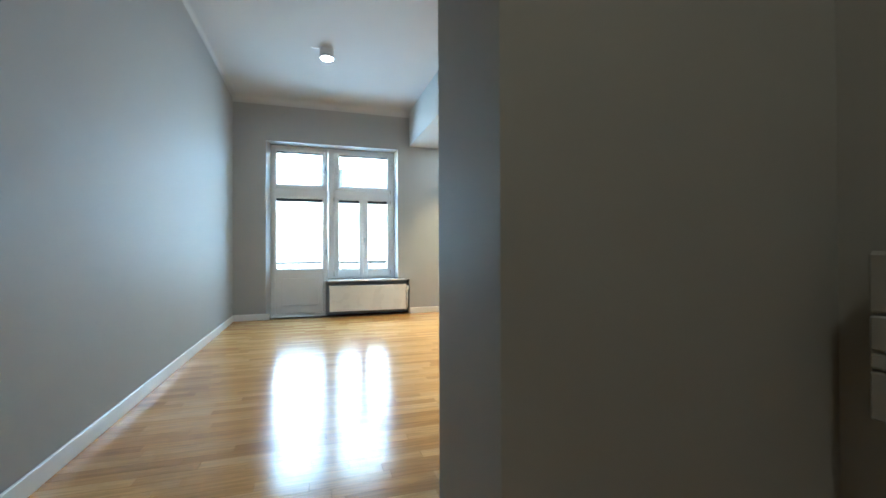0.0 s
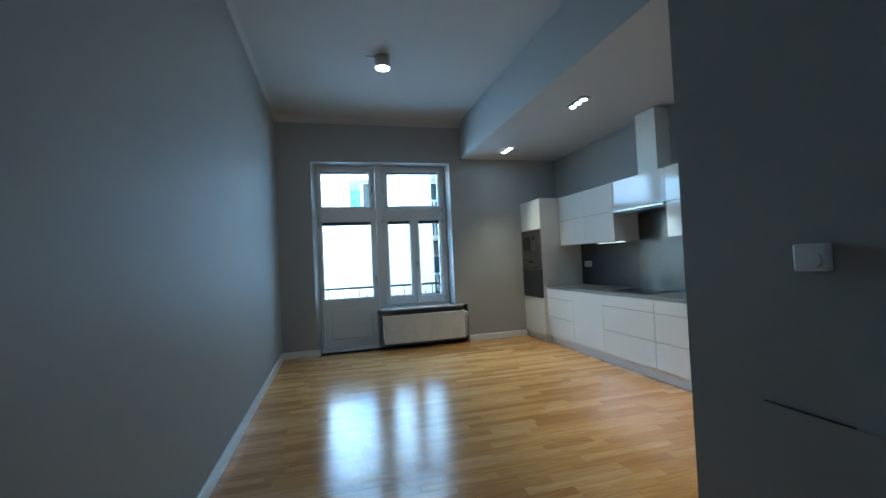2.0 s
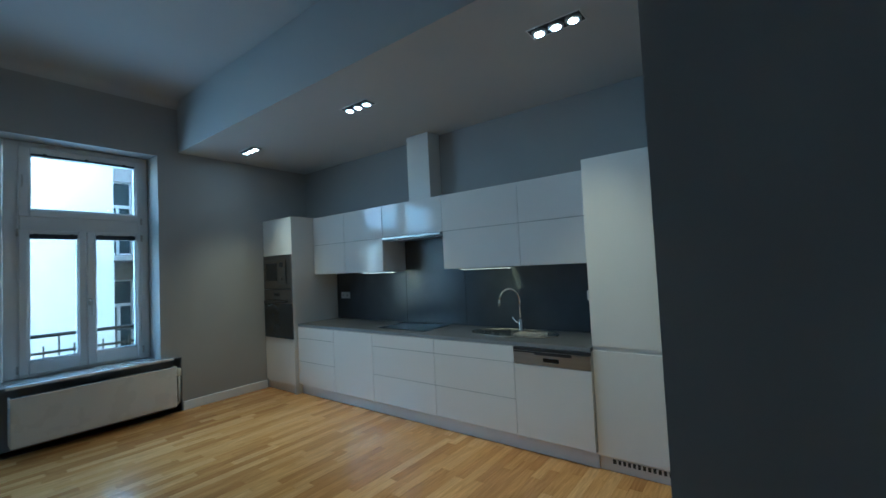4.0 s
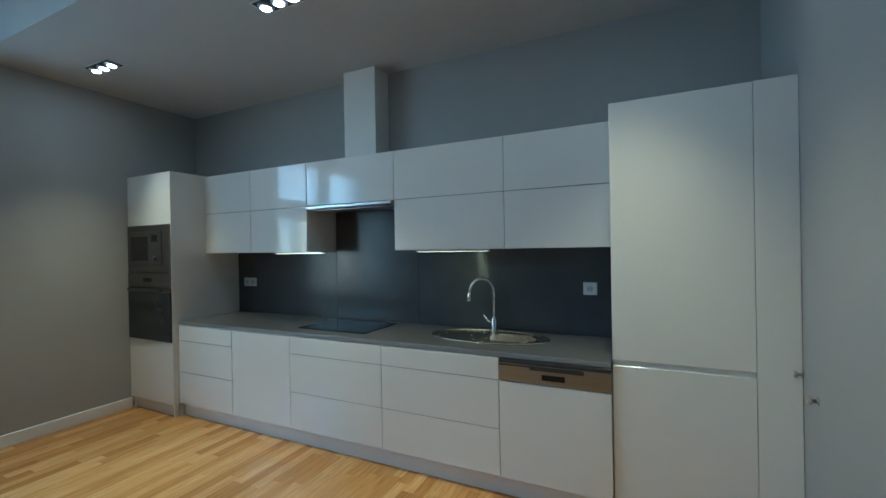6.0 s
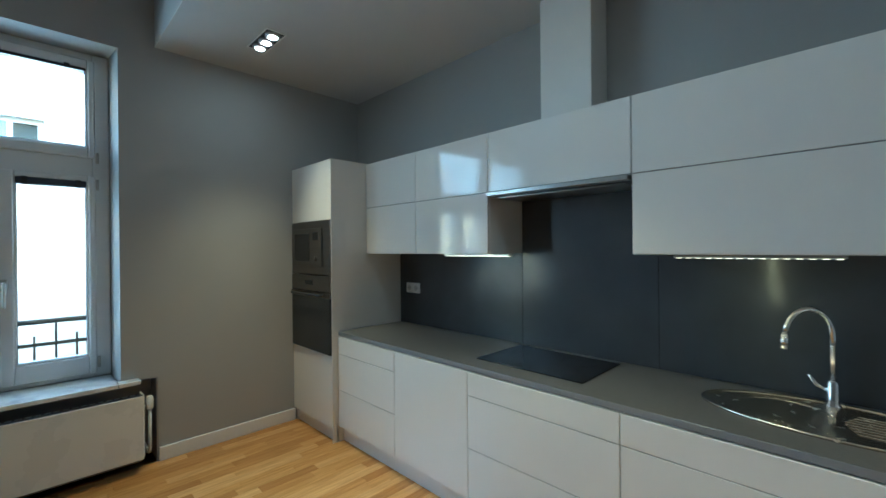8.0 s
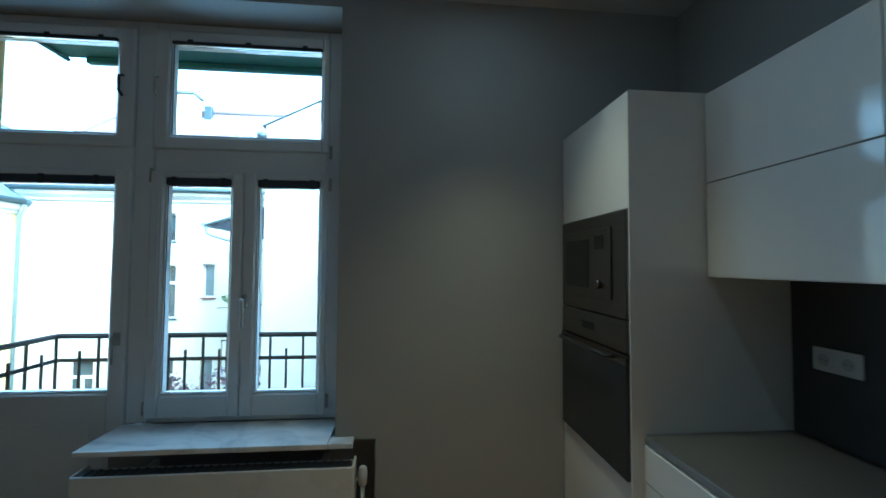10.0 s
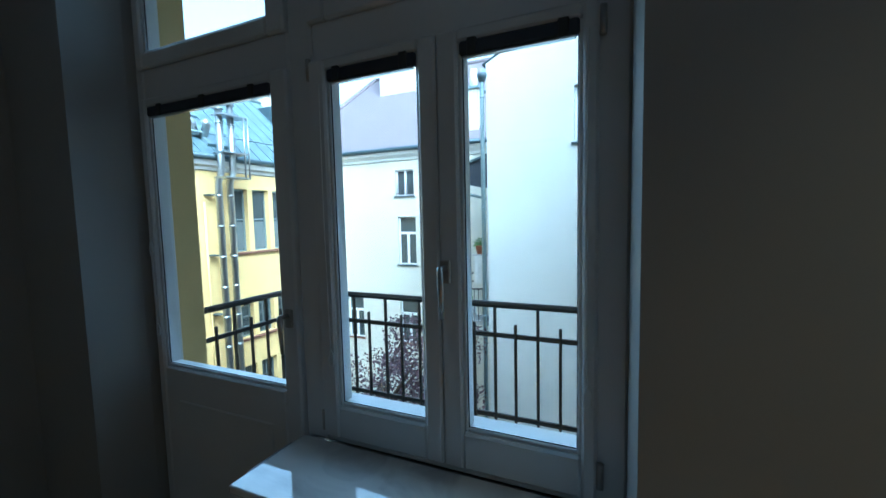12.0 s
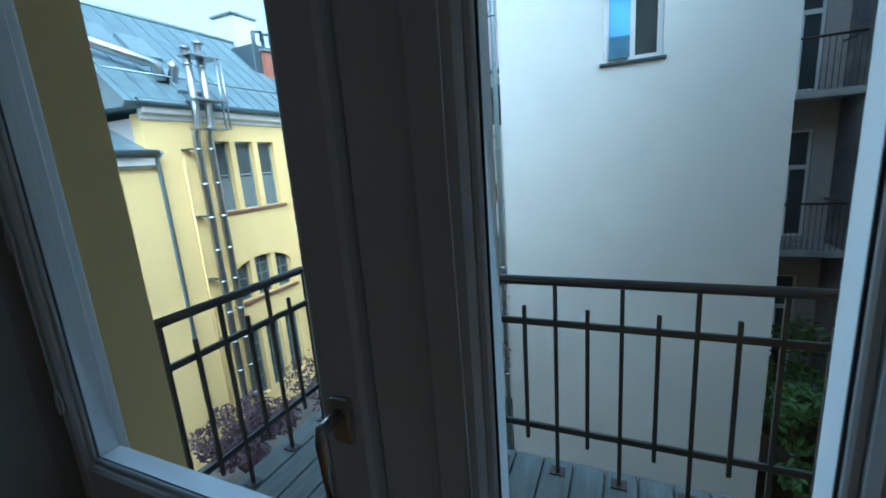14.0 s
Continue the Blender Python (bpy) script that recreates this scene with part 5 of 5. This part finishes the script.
wing = thing("yellow_wing", (YX - 2.2, 12.3, GROUND), "lower yellow wing with a small zinc roof", "house")
part("wing_wall", bx(YX - 6, YX + 0.02, 8.5, 14.395, GROUND, 1.85), M_YELLOW, wing)
bm = bmesh.new()
prism(bm, [(YX + 0.02, 1.70), (YX + 0.20, 1.80), (YX + 0.24, 2.02), (YX + 0.02, 2.02)], "y", 8.5, 14.42)
part("cornice", bm, M_CORNICE, wing, "white moulded cornice")
part("gutter", tb([(YX + 0.30, 8.5, 2.12), (YX + 0.30, 14.5, 2.12)], 0.09, 12), M_GUTTER, wing, "dark eaves gutter")
bm = bmesh.new()
prism(bm, [(YX + 0.32, 2.10), (YX - 2.2, 3.25), (YX - 2.2, 1.9), (YX + 0.1, 1.9)], "y", 8.3, 14.5)
part("roof", bm, M_ZINC, wing, "blue-grey zinc roof")
part("fire_wall", bx(YX - 4.5, YX - 1.9, 8.6, 14.3, 2.0, 5.2), M_BRICK, wing, "red-brown rendered parapet wall")

# old grey house with iron balconies
old = thing("old_grey_house", (5.0, 18.6, GROUND), "weathered grey house with small iron balconies", "house")
at = on_y(19.0)
bm = bmesh.new()
doors = [(3.80, 4.60, -1.0, 1.45), (3.80, 4.60, 2.28, 4.75), (3.80, 4.60, -4.4, -1.95)]
pierced(bm, at, 3.46, 5.0, GROUND, 9.0, doors, 0.4)
part("recess_wall", bm, M_BROWNWALL, old)
part("side_wall", bx(5.0, 9.0, 9.5, 19.4, GROUND, 9.0), M_GREY, old)
part("far_wall", bx(3.46, 5.0, 19.405, 22, GROUND, 9.0), M_GREY, old)
for a, b, c, d2 in doors:
    facade_window(old, at, a, b, c, d2, 0.12, "tee", None, None, label="white-framed balcony door")
for z in (2.2, -1.1, -4.5):
    bslab = part("balcony", bx(3.46, 4.99, 17.9, 18.99, z - 0.16, z, 0.02), M_GREY, old, "worn concrete balcony slab")
    part("handrail", tb([(3.46, 17.95, z + 1.0), (4.9, 17.95, z + 1.0), (4.9, 18.9, z + 1.0)], 0.025, 8), M_RAIL, bslab)
    bm = bmesh.new()
    for k in range(16):
        tube(bm, [(3.48 + k * 0.097, 17.95, z), (3.48 + k * 0.097, 17.95, z + 1.0)], 0.007, 5)
    part("balusters", bm, M_RAIL, bslab)
solid("blank_neighbour", bx(9.2, 12, -2, 9.4, GROUND, 9.0), M_GREY, "plain grey neighbouring house wall", "house", kind="structure")

# ---------------------------------------------------------------- oak strip floor
structure("floor_bed", bx(LEFT - 0.2, RIGHT + 0.15, -1.75, BACK + 0.21, -0.16, FZ - 0.014), M_SUB, "dark bedding under the oak floor", "floor")
floor = thing("floor", (1.0, 3.5, FZ), "glossy honey-coloured oak strip floor", "floor", kind="structure")
STRIP = 0.0715
LENGTHS = (0.36, 0.46, 0.56, 0.66)
strip_mesh = {}


def strip(bm, x0, x1, y0, y1):
    c = 0.0005
    g = 0.0002
    x0, x1, y0, y1 = x0 + g, x1 - g, y0 + g, y1 - g
    top = [bm.verts.new(p) for p in ((x0 + c, y0 + c, 0), (x1 - c, y0 + c, 0), (x1 - c, y1 - c, 0), (x0 + c, y1 - c, 0))]
    low = [bm.verts.new(p) for p in ((x0, y0, -0.0016), (x1, y0, -0.0016), (x1, y1, -0.0016), (x0, y1, -0.0016))]
    bot = [bm.verts.new(p) for p in ((x0, y0, -0.013), (x1, y0, -0.013), (x1, y1, -0.013), (x0, y1, -0.013))]
    bm.faces.new(top)
    for a, b in ((low, top), (bot, low)):
        for i in range(4):
            bm.faces.new((a[i], a[(i + 1) % 4], b[(i + 1) % 4], b[i]))


for length in LENGTHS:
    bm = bmesh.new()
    strip(bm, 0, length, 0, STRIP)
    me = bpy.data.meshes.new("oak_strip")
    bm.to_mesh(me)
    bm.free()
    me.materials.append(M_OAK)
    strip_mesh[length] = me
rng = random.Random(21)
rest = bmesh.new()
y, placed = -1.6, 0
while y < BACK + 0.2:
    x = LEFT - rng.uniform(0.02, 0.18)
    while x < RIGHT + 0.02:
        length = rng.choice(LENGTHS)
        if 2.25 < y < 5.2 and -0.6 < x < 1.9 and placed < 300:
            o = new("oak_strip", strip_mesh[length])
            o.location = (x, y, FZ)
            o.parent = floor
            o.matrix_parent_inverse = Matrix.Translation(-floor.location)
            placed += 1
        else:
            strip(rest, max(x, LEFT - 0.1), min(x + length, RIGHT + 0.1), y, y + STRIP)
        x += length
    y += STRIP
r = part("oak_strips", rest, M_OAKJ, floor)
r.location.z = FZ
r["kind"] = "stuff"
